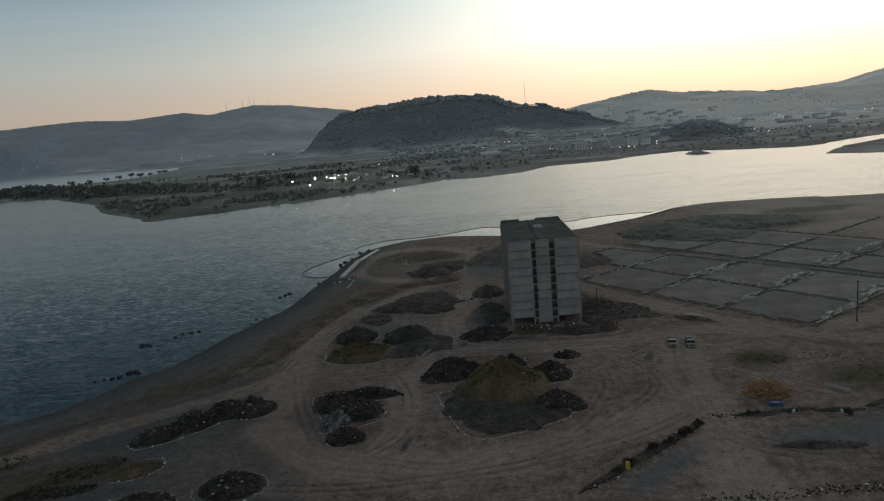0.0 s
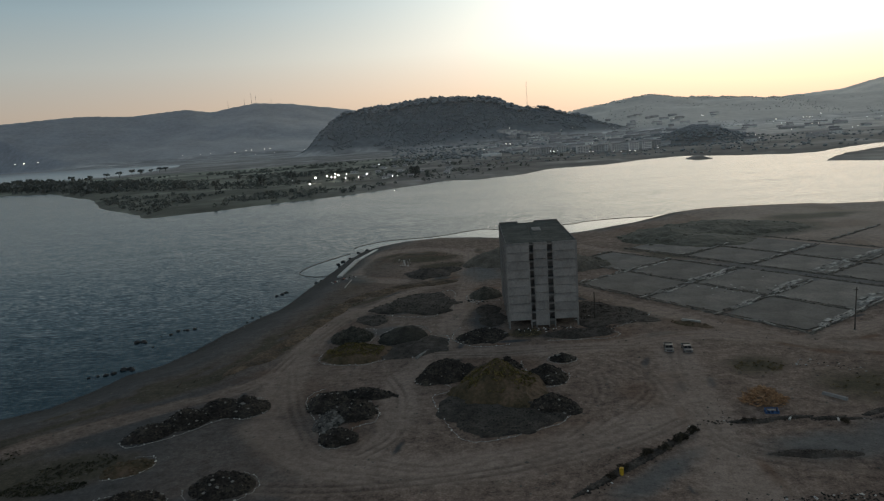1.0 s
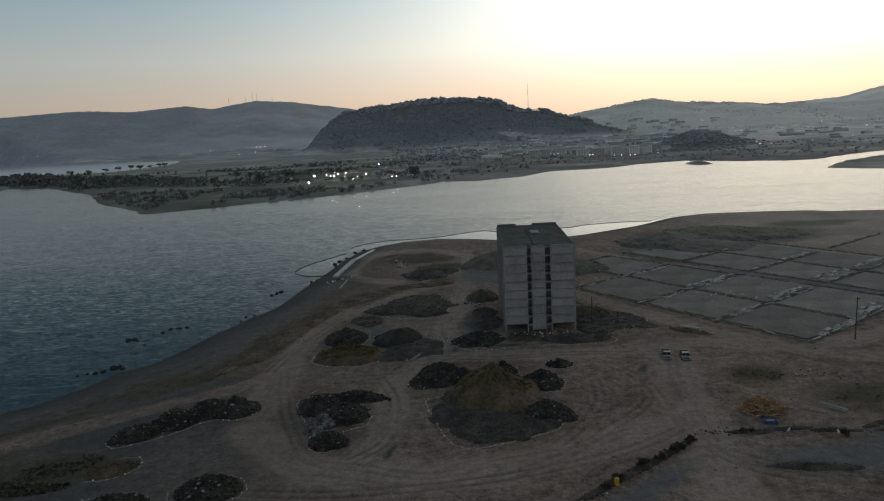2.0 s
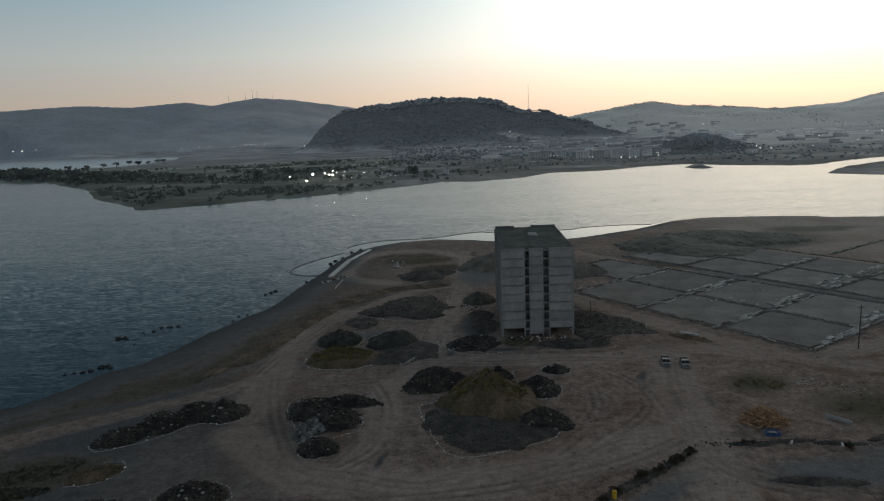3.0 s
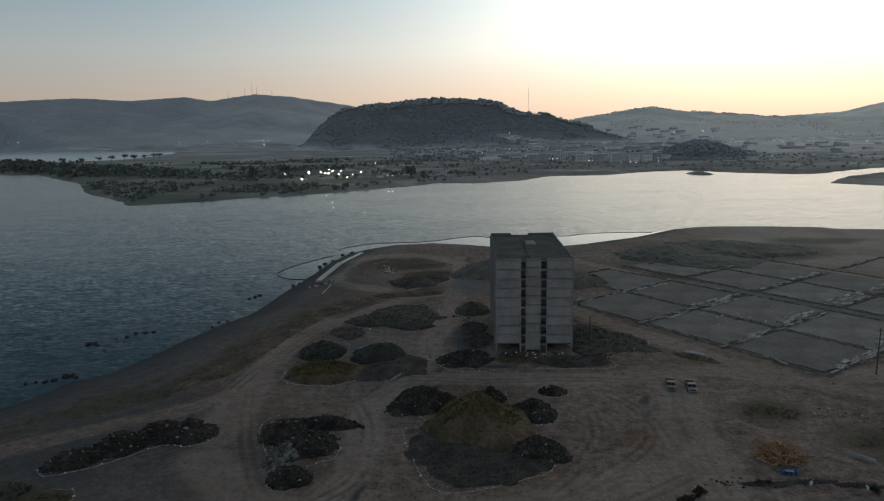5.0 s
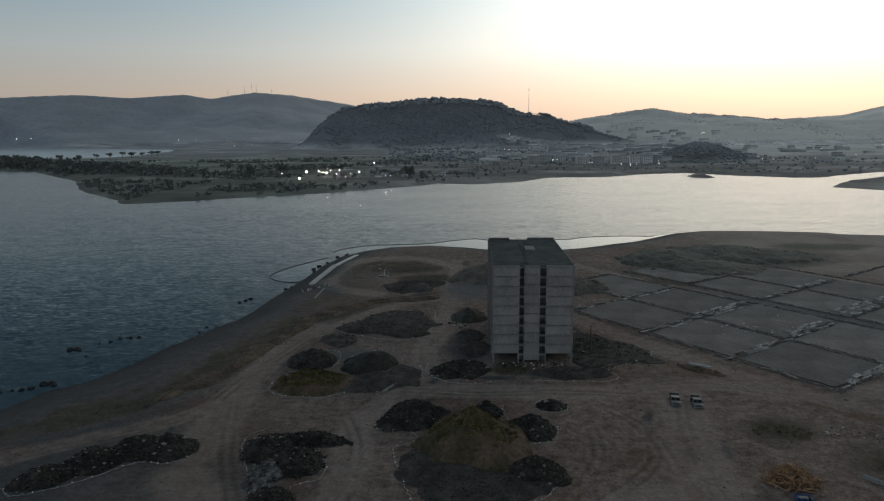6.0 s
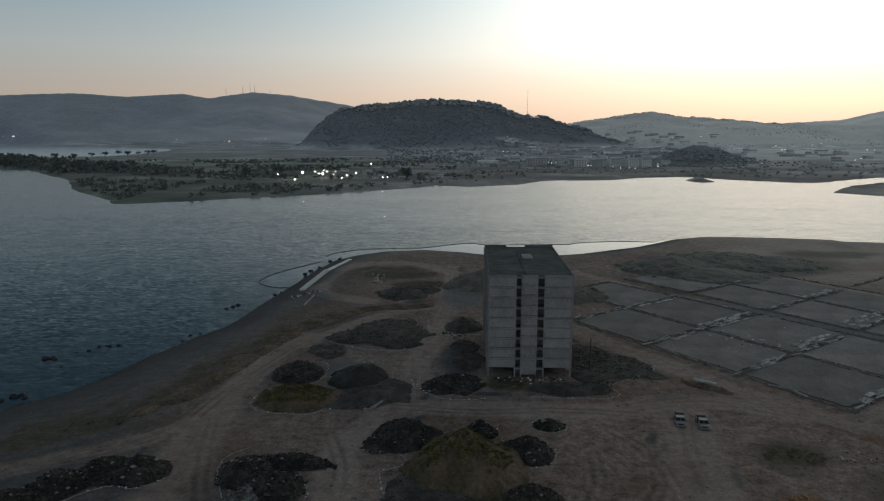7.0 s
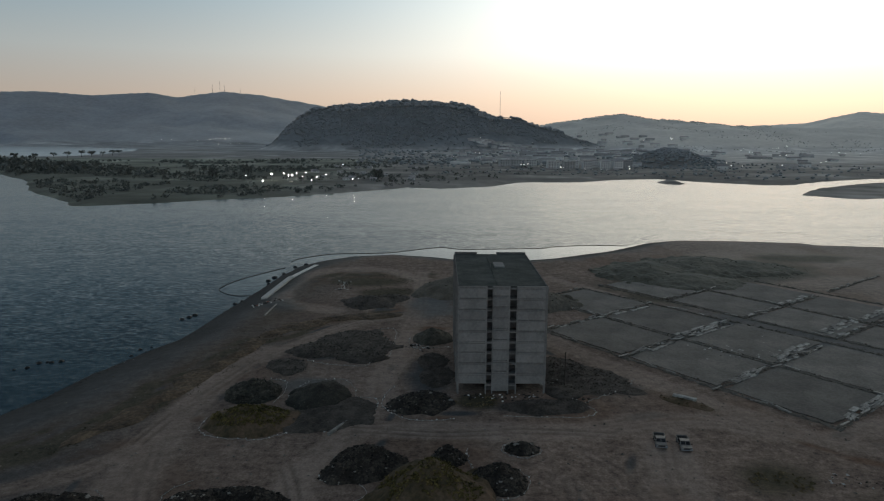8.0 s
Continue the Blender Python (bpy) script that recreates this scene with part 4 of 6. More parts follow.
heap([(28, 178, 9, 4, 0, 0.6), (34, 178.5, 4, 3.4, 0, 0.9)], DARK_SOIL, "low dark rubble spread in front of the tower block", 21, 0.4, 200, power=0.4)
heap([(-19, 266, 9.5, 8.5, 0, 2.8), (-12, 272, 7, 6, 0, 1.4)], DARK_SOIL, "dark soil heap near the shore", 22, 0.3, 80, name="soil_heap")
heap([(13, 282, 17, 13, 0, 7.0)], SPOIL, "large grey gravel heap behind the tower block", 23, 0.2, 60, name="gravel_heap", cell=0.7)
heap([(36, 266, 18, 13, 0, 6.5)], SPOIL, "large grey gravel heap behind the tower block", 24, 0.2, 60, name="gravel_heap", cell=0.7)
# weedy soil, lightened and given sheen to imitate haze
WEEDY = material("weedy_hazed_soil", [(0.07, 0.066, 0.046), (0.1, 0.092, 0.066), (0.14, 0.125, 0.092)], 0.06, bump=0.6, fine=12, dist=0.3, sheen=0.07)
heap([(93, 318, 22, 21, 0.2, 4.6), (120, 330, 28, 24, 0.1, 4.4), (104, 304, 24, 17, -0.2, 2.4)], WEEDY, "wide dark weedy soil heap near the river", 25, 0.25, 40, name="soil_heap", cell=0.9)
heap([(140, 328, 22, 18, 0.1, 3.2)], WEEDY, "wide dark weedy soil heap near the river", 26, 0.25, 30, name="soil_heap", cell=0.9)

border([(-74, 123.3), (-72.4, 122), (-70.5, 121.2), (-65.4, 123.7), (-61, 127.3), (-57.2, 131.6), (-54.5, 133), (-51.2, 132.2), (-48.5, 133.6), (-47, 136.5), (-48.6, 141), (-51.3, 144)], seed=1)
border([(-20.6, 143.2), (-24.1, 139.8), (-23.8, 136.7), (-22.3, 134.2), (-21.4, 130.7), (-22.2, 127.4), (-24.6, 126.3), (-26.2, 124.2), (-24.7, 121), (-26.8, 117.4), (-29.2, 116.8), (-31, 118.3), (-32, 121.5), (-33, 126.3), (-34.2, 128.5), (-37, 134.3), (-38.6, 138), (-39.2, 143.4), (-36.2, 147)], seed=2)
border([(-52, 104), (-50, 100), (-45, 99), (-41.5, 100), (-39, 103.3), (-39.7, 106.8), (-43, 109.5)], seed=3)
border([(-67, 101.5), (-63, 104), (-57, 104), (-53.5, 101), (-54.5, 98)], seed=4)
border([(-69.5, 108.5), (-64.5, 109.8), (-61.8, 113.5), (-63.5, 116.8), (-67, 117)], seed=5)
border([(-15.5, 149), (-13, 146), (-8.5, 146.3), (-6.3, 142.5), (-10.2, 139), (-9.3, 133), (-7.5, 127), (-5, 120.5), (-2.5, 117.3), (2, 117), (9, 119.8), (15.5, 123), (18.5, 127.5)], seed=6)
border([(12.5, 141.5), (18, 142), (21, 146.5), (19.8, 151)], seed=7, gap=1.6)
border([(10.8, 159), (10.8, 154), (11.5, 151.5)], seed=8, gap=1.6)
border([(17.2, 158.5), (19, 156), (22, 155.5), (24.6, 158), (22.5, 161.2), (19, 161.2)], True, 1.8, 9)
border([(-41.5, 174), (-42.8, 169.5), (-41.6, 165.5), (-38, 163.2), (-33, 162.4), (-29, 162.3), (-24.5, 165), (-20.5, 166.5), (-17, 165.5)], seed=10)
border([(-13.5, 170), (-10, 173.5), (-7.8, 178), (-9, 182.5), (-13, 183), (-14, 188.5), (-18, 194), (-25, 193.5)], seed=11)
border([(-31, 179), (-29.8, 186), (-31, 192.5), (-35, 194)], seed=12, gap=1.6)
border([(-28, 181), (-28, 187), (-25.5, 192)], seed=13, gap=1.6)
border([(-14, 234), (-8, 235), (-7.3, 222), (-8, 210.5), (-12, 207), (-13.5, 203.3), (-22, 204), (-29, 207.5)], seed=14, gap=2.0)
border([(-5, 190), (-6.5, 185), (-7, 179.5), (-4.5, 174.5), (1, 171), (8.5, 172)], seed=15, gap=1.6)
border([(-3, 227), (-3, 221.5), (0, 217.8), (8.5, 218.5)], seed=16, gap=1.8)
border([(52.5, 195), (50, 190.5), (45, 186), (40, 182.5), (37.5, 180)], seed=17, gap=1.8)
border([(19, 173.5), (28, 172.8), (36.5, 173), (38.8, 176.5), (35.5, 181)], seed=18, gap=1.6)


# ---- slab plots on the cleared field ----
AX, AY = Vector((-0.6, 0.8, 0)), Vector((0.8, 0.6, 0))
FIELD = Vector((86, 168, 0))
ACROSS, ALONG = [0, 26, 53.5, 82.5, 112], [0, 26.5, 57, 88, 117]


def field_point(a, b):
    return FIELD + AX * a + AY * b


def slab(a0, a1, b0, b1, seed):
    rng = np.random.default_rng(seed)
    c = field_point((a0 + a1) / 2, (b0 + b1) / 2)
    t = thing("concrete_slab", c.x, c.y, ground_z(c.x, c.y), math.degrees(math.atan2(AY.y, AY.x)),
              "flat grey gravelled foundation slab with broken edges", "slab", "foundation slabs on the cleared field")
    hx, hy = (b1 - b0) / 2, (a1 - a0) / 2
    pts = []
    for (ax, ay), (bx, by) in (((-hx, -hy), (hx, -hy)), ((hx, -hy), (hx, hy)), ((hx, hy), (-hx, hy)), ((-hx, hy), (-hx, -hy))):
        for i in range(14):
            f = i / 14
            pts.append((ax + (bx - ax) * f + rng.uniform(-0.3, 0.3), ay + (by - ay) * f + rng.uniform(-0.3, 0.3)))
    bm = bmesh.new()
    vs = [bm.verts.new((x, y, 0.18)) for x, y in pts]
    lo = [bm.verts.new((x, y, -0.5)) for x, y in pts]
    bm.faces.new(vs)
    for i in range(len(vs)):
        j = (i + 1) % len(vs)
        bm.faces.new((lo[i], lo[j], vs[j], vs[i]))
    part("top", bm, SLAB, t)
    return t


k = 0
for i in range(4):
    for j in range(4):
        if i == 3 and j == 0:
            continue
        k += 1
        slab(ACROSS[i] + 1.3, ACROSS[i + 1] - 1.3, ALONG[j] + (6.5 if j == 2 else 1.3), ALONG[j + 1] - (4.5 if j == 1 and i > 1 else 3.5 if j == 3 else 1.3), 700 + k)


def kerb_line(p, q, seed, pale, width=1.2, label="low ridge of broken kerb pieces and dirt"):
    """Tumbled kerb pieces and dirt along a plot's edge."""
    rng = np.random.default_rng(seed)
    d = q - p
    n = Vector((-d.y, d.x, 0)).normalized()
    t = thing("rubble_ridge", p.x, p.y, ground_z(p.x, p.y), 0, label, "rubble", "ridges between the plots")
    m = int(d.length / 1.1)
    vs, fs = [], []
    for i in range(m + 1):
        c = d * (i / m) + n * rng.uniform(-0.3, 0.3)
        hgt, wd = rng.uniform(0.1, 0.5), width * rng.uniform(0.5, 1.1)
        for o, z in ((-1, -0.3), (-0.4, hgt), (0.4, hgt * rng.uniform(0.7, 1.1)), (1, -0.3)):
            vs.append((c.x + n.x * o * wd, c.y + n.y * o * wd, z))
        if i:
            b = 4 * i
            fs += [(b - 4 + j, b + j, b + 1 + j, b - 3 + j) for j in range(3)]
    me = bpy.data.meshes.new("ridge")
    me.from_pydata(vs, [], fs)
    link_mesh("ridge", me, RIDGE_SOIL, t)
    rows = []
    for i in range(int(d.length * 0.9)):
        c = d * rng.uniform() + n * rng.normal() * width * 0.5
        rows.append((c.x, c.y, 0.45, rng.uniform(0.15, 0.45)))
    tagged(link_mesh("loose_rubble", lumps_mesh("loose_rubble", rows, rng, "oct"), RIDGE_SOIL, t), kind="stuff")
    for i in range(int(d.length * pale)):
        c = d * rng.uniform() + n * rng.normal() * width * 0.45
        bm = boxm(-rng.uniform(0.7, 2.4), rng.uniform(0.7, 2.4), -0.2, 0.2, -0.12, 0.12, 0.04)
        ob = part("kerb_piece", bm, PALE, t)
        ang = math.degrees(math.atan2(d.y, d.x)) + rng.normal() * 9
        ob.matrix_basis = pose(c.x, c.y, 0.55, rng.normal() * 5, rng.normal() * 2, ang)


for i, a in enumerate(ACROSS):
    kerb_line(field_point(a, -1 if i < 4 else 27), field_point(a, 52), 800 + i, (0.5, 0.35, 0.35, 0.25, 0.1)[i])
    if i < 4:
        kerb_line(field_point(a, 63), field_point(a, 112), 820 + i, 0.3)
for j, b in enumerate(ALONG[:2]):
    kerb_line(field_point(-1, b), field_point(87 if j == 0 else 118, b), 840 + j, 0.08, 1.3)
kerb_line(field_point(0, 58.5), field_point(112, 51.5), 850, 0.06, 0.8)
kerb_line(field_point(0, 63.5), field_point(112, 60.5), 852, 0.05, 0.7)
kerb_line(field_point(0, 88), field_point(84, 88), 851, 0.05, 0.9)
kerb_line(field_point(54, 122), field_point(54, 170), 853, 0.3, 0.9)
kerb_line(field_point(25, 122), field_point(25, 160), 854, 0.3, 0.9)
kerb_line(field_point(10, 118), field_point(80, 118), 855, 0.05, 0.7)


def pale_strip(a, b0, b1, width, seed):
    """Remains of a concrete walkway: pale cracked slabs."""
    rng = np.random.default_rng(seed)
    p = field_point(a, b0)
    t = thing("broken_walkway", p.x, p.y, ground_z(p.x, p.y), math.degrees(math.atan2(AY.y, AY.x)), "cracked pale concrete walkway remains between plots", "walkway", "walkway remains")
    for lane in range(max(1, round(width / 1.3))):
        mid = (lane + 0.5) * 1.3 - max(1, round(width / 1.3)) * 0.65
        x = rng.uniform(0, 2)
        while x < b1 - b0:
            ln, wd = rng.uniform(1.2, 4.5), rng.uniform(0.4, 0.68)
            if rng.uniform() < 0.86:
                bm = boxm(0, ln * 0.96, -wd, wd, -0.3, rng.uniform(0.05, 0.14), 0.03)
                for v in bm.verts:
                    v.co.x, v.co.y = v.co.x + rng.normal() * 0.12, v.co.y + rng.normal() * 0.12
                ob = part("paving_piece", bm, PALE, t)
                ob.matrix_basis = pose(x, mid + rng.normal() * 0.3, 0.3, rng.normal() * 2, rng.normal() * 1.5, rng.normal() * 3)
            x += ln + (rng.uniform(0, 2.5) if rng.uniform() < 0.4 else 0)


pale_strip(55, 28, 51, 3.4, 1)
pale_strip(51.8, 31, 50, 1.0, 7)
pale_strip(27.5, 31, 50, 5.2, 2)
pale_strip(26.5, 5, 18, 2.2, 8)
pale_strip(0.8, 6, 24, 2.4, 3)
pale_strip(3.5, 30, 52, 3.0, 9)
pale_strip(31.5, 64, 86, 3.6, 4)
pale_strip(27.6, 65, 81, 1.2, 10)
pale_strip(54.5, 64, 84, 1.2, 5)
pale_strip(55.6, 88, 108, 2.6, 11)
pale_strip(30.5, 91, 112, 3.2, 6)
pale_strip(82, 6, 26, 1.2, 12)
pale_strip(81, 30, 48, 1.4, 13)
pale_strip(52.8, 6, 18, 2.0, 14)


# ---- site clutter ----
PAINT = material("dusty_white_paint", [(0.1, 0.096, 0.088), (0.15, 0.144, 0.132)], 0.8, rough=0.45, bump=0.05, spec=0.5)
GLASS = material("dark_window_glass", [(0.012, 0.014, 0.016), (0.02, 0.022, 0.025)], 0.5, rough=0.08, bump=0.0, spec=0.6)
TYRE = material("tyre_rubber", [(0.02, 0.02, 0.02), (0.035, 0.034, 0.033)], 3.0, rough=0.85)
STEEL = material("galvanised_steel", [(0.25, 0.25, 0.25), (0.38, 0.38, 0.38)], 3.0, rough=0.5, metal=0.7)
WOOD = material("cut_timber", [(0.21, 0.11, 0.055), (0.34, 0.195, 0.1), (0.45, 0.285, 0.16)], 1.2, rough=0.8, obrand=0.3)
POLEWOOD = material("pole_wood", [(0.05, 0.042, 0.035), (0.1, 0.085, 0.07)], 1.5)
BLUE = material("blue_plastic", [(0.03, 0.07, 0.16), (0.045, 0.11, 0.23)], 1.0, rough=0.5)
YELLOW = material("yellow_plastic", [(0.42, 0.26, 0.02), (0.55, 0.36, 0.04)], 1.0, rough=0.5)
BOOM = material("dark_float_boom", [(0.03, 0.026, 0.022), (0.08, 0.06, 0.045)], 0.3, rough=0.7)
RED = material("faded_red_mesh", [(0.3, 0.06, 0.03), (0.42, 0.1, 0.05)], 1.0)


def pickup(x, y, rz, tilt_label):
    t = thing("pickup_truck", x, y, ground_z(x, y), rz, tilt_label, "truck", "parked pickup trucks")
    bm = boxm(-0.92, 0.92, 0.0, 5.1, 0.45, 0.98, 0.1)
    t.scale = (1.14, 1.0, 0.82)
    part("body", bm, PAINT, t)
    part("bonnet", boxm(-0.88, 0.88, 0.02, 1.35, 0.96, 1.12, 0.07), PAINT, t)
    bm = bmesh.new()
    lo = [(-0.88, 1.2, 0.98), (0.88, 1.2, 0.98), (0.88, 3.2, 0.98), (-0.88, 3.2, 0.98)]
    hi = [(-0.74, 1.85, 1.72), (0.74, 1.85, 1.72), (0.76, 3.05, 1.72), (-0.76, 3.05, 1.72)]
    a, b = [bm.verts.new(p) for p in lo], [bm.verts.new(p) for p in hi]
    bm.faces.new(b)
    for i in range(4):
        bm.faces.new((a[i], a[(i + 1) % 4], b[(i + 1) % 4], b[i]))
    bmesh.ops.bevel(bm, geom=bm.edges[:], offset=0.05, segments=1, affect="EDGES")
    cab = part("cab", bm, PAINT, t)
    for k in (-1, 1):
        bm = bmesh.new()
        bm.faces.new([bm.verts.new(p) for p in ((k * 0.04, 1.245, 1.06), (k * 0.76, 1.245, 1.06), (k * 0.66, 1.77, 1.66), (k * 0.04, 1.77, 1.66))])
        bmesh.ops.solidify(bm, geom=bm.faces[:], thickness=0.03)
        part("windscreen", bm, GLASS, cab)
        bm = bmesh.new()
        bm.faces.new([bm.verts.new(p) for p in ((k * 0.895, 1.5, 1.08), (k * 0.905, 3.0, 1.08), (k * 0.79, 2.95, 1.62), (k * 0.785, 1.92, 1.62))])
        bmesh.ops.solidify(bm, geom=bm.faces[:], thickness=0.03)
        part("side_window", bm, GLASS, cab)
        part("bed_side", boxm(k * 0.9 - 0.05, k * 0.9 + 0.05, 3.25, 5.08, 0.95, 1.3, 0.03), PAINT, t)
        part("headlight", boxm(k * 0.7 - 0.17, k * 0.7 + 0.17, -0.03, 0.05, 0.72, 0.92, 0.03), STEEL, t)
        part("mirror", boxm(k * 1.02 - 0.1, k * 1.02 + 0.1, 1.5, 1.58, 1.1, 1.3, 0.02), TYRE, t)
        for wy in (0.95, 4.15):
            wheel = part("wheel", cyl(bmesh.new(), (k * 0.72, wy, 0.36), (k * 0.95, wy, 0.36), 0.37, n=18), TYRE, t)
            part("rim", cyl(bmesh.new(), (k * 0.93, wy, 0.36), (k * 0.965, wy, 0.36), 0.21, n=14), STEEL, wheel)
    part("grille", boxm(-0.5, 0.5, -0.025, 0.04, 0.66, 0.92, 0.01), TYRE, t)
    part("bumper", boxm(-0.94, 0.94, -0.12, 0.06, 0.42, 0.62, 0.04), STEEL, t)
    part("bed_floor", boxm(-0.84, 0.84, 3.25, 5.05, 0.985, 1.02), TYRE, t)
    part("tailgate", boxm(-0.86, 0.86, 5.03, 5.11, 0.95, 1.3, 0.02), PAINT, t)


pickup(47.3, 158.8, -11, "white pickup truck parked on bare ground")
pickup(51.6, 157.6, -8, "dusty white pickup truck parked beside another pickup")


def utility_pole(x, y, h, label, arm=True):
    t = thing("utility_pole", x, y, ground_z(x, y), 20, label, "pole", "utility poles")
    part("post", cyl(bmesh.new(), (0, 0, -0.4), (0, 0, h), 0.17, 0.11, 10), POLEWOOD, t)
    if arm:
        part("crossarm", boxm(-0.9, 0.9, -0.06, 0.06, h - 0.6, h - 0.45, 0.01), POLEWOOD, t)
        for k in (-0.8, 0.0, 0.8):
            part("insulator", cyl(bmesh.new(), (k, 0, h - 0.45), (k, 0, h - 0.22), 0.05, 0.03, 8), STONE, t)
    part("footing", cyl(bmesh.new(), (0, 0, -0.3), (0, 0, 0.12), 0.45, 0.3, 10), CONCRETE_DARK, t)


utility_pole(97.5, 169.0, 11.2, "tall bare wooden utility pole beside a dirt road")
utility_pole(34.5, 188.5, 8.8, "thin leaning wooden pole beside the tower block", False)


def timber_heap(x, y):
    rng = np.random.default_rng(77)
    t = thing("timber_heap", x, y, ground_z(x, y), 0, "loose heap of orange-brown cut poles on bare ground", "wood pile")
    for i in range(260):
        lay = rng.uniform() ** 1.1
        r = (1 - lay ** 1.6) * 4.0
        th = rng.uniform(0, 6.283)
        px, py, pz = r * 1.1 * math.cos(th) * rng.uniform(0.5, 1), r * 1.0 * math.sin(th) * rng.uniform(0.5, 1), 0.12 + 2.6 * lay
        ln, ang = rng.uniform(1.6, 3.4), rng.uniform(0, 3.1416)
        drop = rng.normal() * 0.3
        d = Vector((math.cos(ang), math.sin(ang), drop)).normalized() * ln / 2
        c = Vector((px, py, max(pz, 0.1 + abs(d.z))))
        part("cut_pole", cyl(bmesh.new(), c - d, c + d, rng.uniform(0.07, 0.13), rng.uniform(0.06, 0.1), 6), WOOD, t)


timber_heap(57.0, 128.6)


def blue_crate(x, y, rz):
    t = thing("blue_crate", x, y, ground_z(x, y), rz, "blue plastic crate frame lying beside the timber heap", "crate")
    t.scale = (0.85, 0.85, 0.85)
    part("base", boxm(-1.5, 1.5, -0.7, 0.7, 0.02, 0.2, 0.04), BLUE, t)
    for k in (-1.3, -0.45, 0.45, 1.3):
        part("slat", boxm(k - 0.16, k + 0.16, -0.72, 0.72, 0.2, 0.75, 0.03), BLUE, t)
    part("rail", boxm(-1.5, 1.5, 0.55, 0.7, 0.75, 0.95, 0.03), BLUE, t)
    part("lid", boxm(-0.9, 0.7, -0.6, 0.2, 0.75, 0.85, 0.02), TAPE, t, "pale faded lid board")


blue_crate(56.2, 123.2, -8)


def barrel(x, y):
    t = thing("plastic_drum", x, y, ground_z(x, y), 0, "yellow plastic drum standing at a scrub line", "drum")
    bm = cyl(bmesh.new(), (0, 0, 0), (0, 0, 1.2), 0.36, 0.36, 16)
    part("drum_body", bm, YELLOW, t)
    for z in (0.25, 0.68, 1.1):
        part("hoop", cyl(bmesh.new(), (0, 0, z - 0.04), (0, 0, z + 0.04), 0.385, 0.385, 16), YELLOW, t)
    part("lid", cyl(bmesh.new(), (0, 0, 1.2), (0, 0, 1.24), 0.31, 0.31, 16), YELLOW, t)


barrel(22.9, 102.9)


DRY_BUSH = material("dry_dark_bush", [(0.028, 0.022, 0.015), (0.05, 0.04, 0.026), (0.075, 0.06, 0.038)], 0.5, island=0.45)


def bush(x, y, r, label="dark dry bush beside the track", seed=0, mat=None):
    rng = np.random.default_rng(300 + seed)
    t = thing("bush", x, y, ground_z(x, y), 0, label, "bush", "bushes along the track")
    bm = bmesh.new()
    for i in range(6):
        a = rng.uniform(0, 6.28)
        cyl(bm, (0, 0, -0.1), (math.cos(a) * r * 0.5, math.sin(a) * r * 0.5, r * 0.9), 0.05, 0.02, 5)
    part("twig_frame", bm, BARK, t)
    cl = [(rng.normal() * r * 0.4, rng.normal() * r * 0.4, r * rng.uniform(0.35, 0.95), r * rng.uniform(0.35, 0.6), r * rng.uniform(0.35, 0.6), r * rng.uniform(0.3, 0.5)) for i in range(9)]
    link_mesh("foliage", leaves_mesh("foliage", cl, rng, 60, 0.3), mat or DRY_BUSH, t)


for i, (x, y, r) in enumerate([(20.9, 101.9, 0.8), (23.9, 104.5, 0.8), (28.6, 108.6, 1.0), (29.5, 109.2, 0.8), (32.2, 110.8, 1.0), (35.4, 113.3, 1.2), (36.6, 114.2, 0.9), (38.6, 116.2, 0.9), (39.4, 117.2, 0.9),
                               (49.5, 119.6, 0.7), (51, 119.8, 0.6), (66.9, 117.6, 0.8)]):
    bush(x, y, r, seed=i)

SCRUB = material("dusty_green_weeds", [(0.032, 0.032, 0.019), (0.055, 0.052, 0.03), (0.085, 0.076, 0.045)], 0.3, island=0.35)
GRASS = material("weed_tufts", [(0.1, 0.08, 0.04), (0.16, 0.12, 0.058), (0.22, 0.165, 0.085)], 0.3, island=0.4)


def weeds(name, spots, count, seed, mat, label, size=(0.1, 0.28)):
    """Scattered low weed tufts over patches (x, y, rx, ry, turn)."""
    rng = np.random.default_rng(seed)
    cl = []
    for cx, cy, rx, ry, a in spots:
        for i in range(count):
            r, th = math.sqrt(rng.uniform()), rng.uniform(0, 6.283)
            u, v = r * rx * math.cos(th), r * ry * math.sin(th)
            s = rng.uniform(*size)
            cl.append((cx + u * math.cos(a) - v * math.sin(a), cy + u * math.sin(a) + v * math.cos(a), 0, s * 1.3, s * 1.3, s * 0.8))
    cl = np.array(cl)
    keep = fbm(cl[:, 0], cl[:, 1], 0.12, 3, seed) > -0.12
    cl = cl[keep]
    cl[:, 2] = land_height(cl[:, 0], cl[:, 1]) + cl[:, 5] * 0.4
    ob = link_mesh(name, leaves_mesh(name, cl, rng, 12, 0.6), mat)
    tagged(ob, label, "weeds", kind="stuff")


weeds("weed_patch", [(-45, 221, 11, 4, 1.2), (-58, 174, 16, 3, 0.95), (-51, 192, 12, 2.6, 1.1), (-66, 160, 10, 3.5, 0.9), (-37, 237, 12, 3, 0.5)], 170, 31, SCRUB, "dry olive-brown weeds along the shore bank", (0.06, 0.17))
weeds("weed_patch", [(-80, 114, 10, 5, 0.3), (-94, 116, 11, 6, 0.2), (-79, 106.5, 8, 2.2, 0.1), (-92, 106, 8, 4, 0.2)], 420, 32, SCRUB, "dark green weeds on bare ground", (0.08, 0.26))
weeds("weed_patch", [(64, 147, 6, 4, 0.2), (82, 135, 10, 7, 0.3), (14, 181, 5, 3, 0)], 120, 33, GRASS, "low dry weeds on bare ground")
weeds("weed_patch", [(-20, 300, 15, 12, 0.2), (-12, 282, 12, 7, 0.1), (100, 296, 36, 22, 0.7), (138, 318, 30, 14, 0.3)], 170, 34, SCRUB, "low dark scrub near the river", (0.07, 0.2))


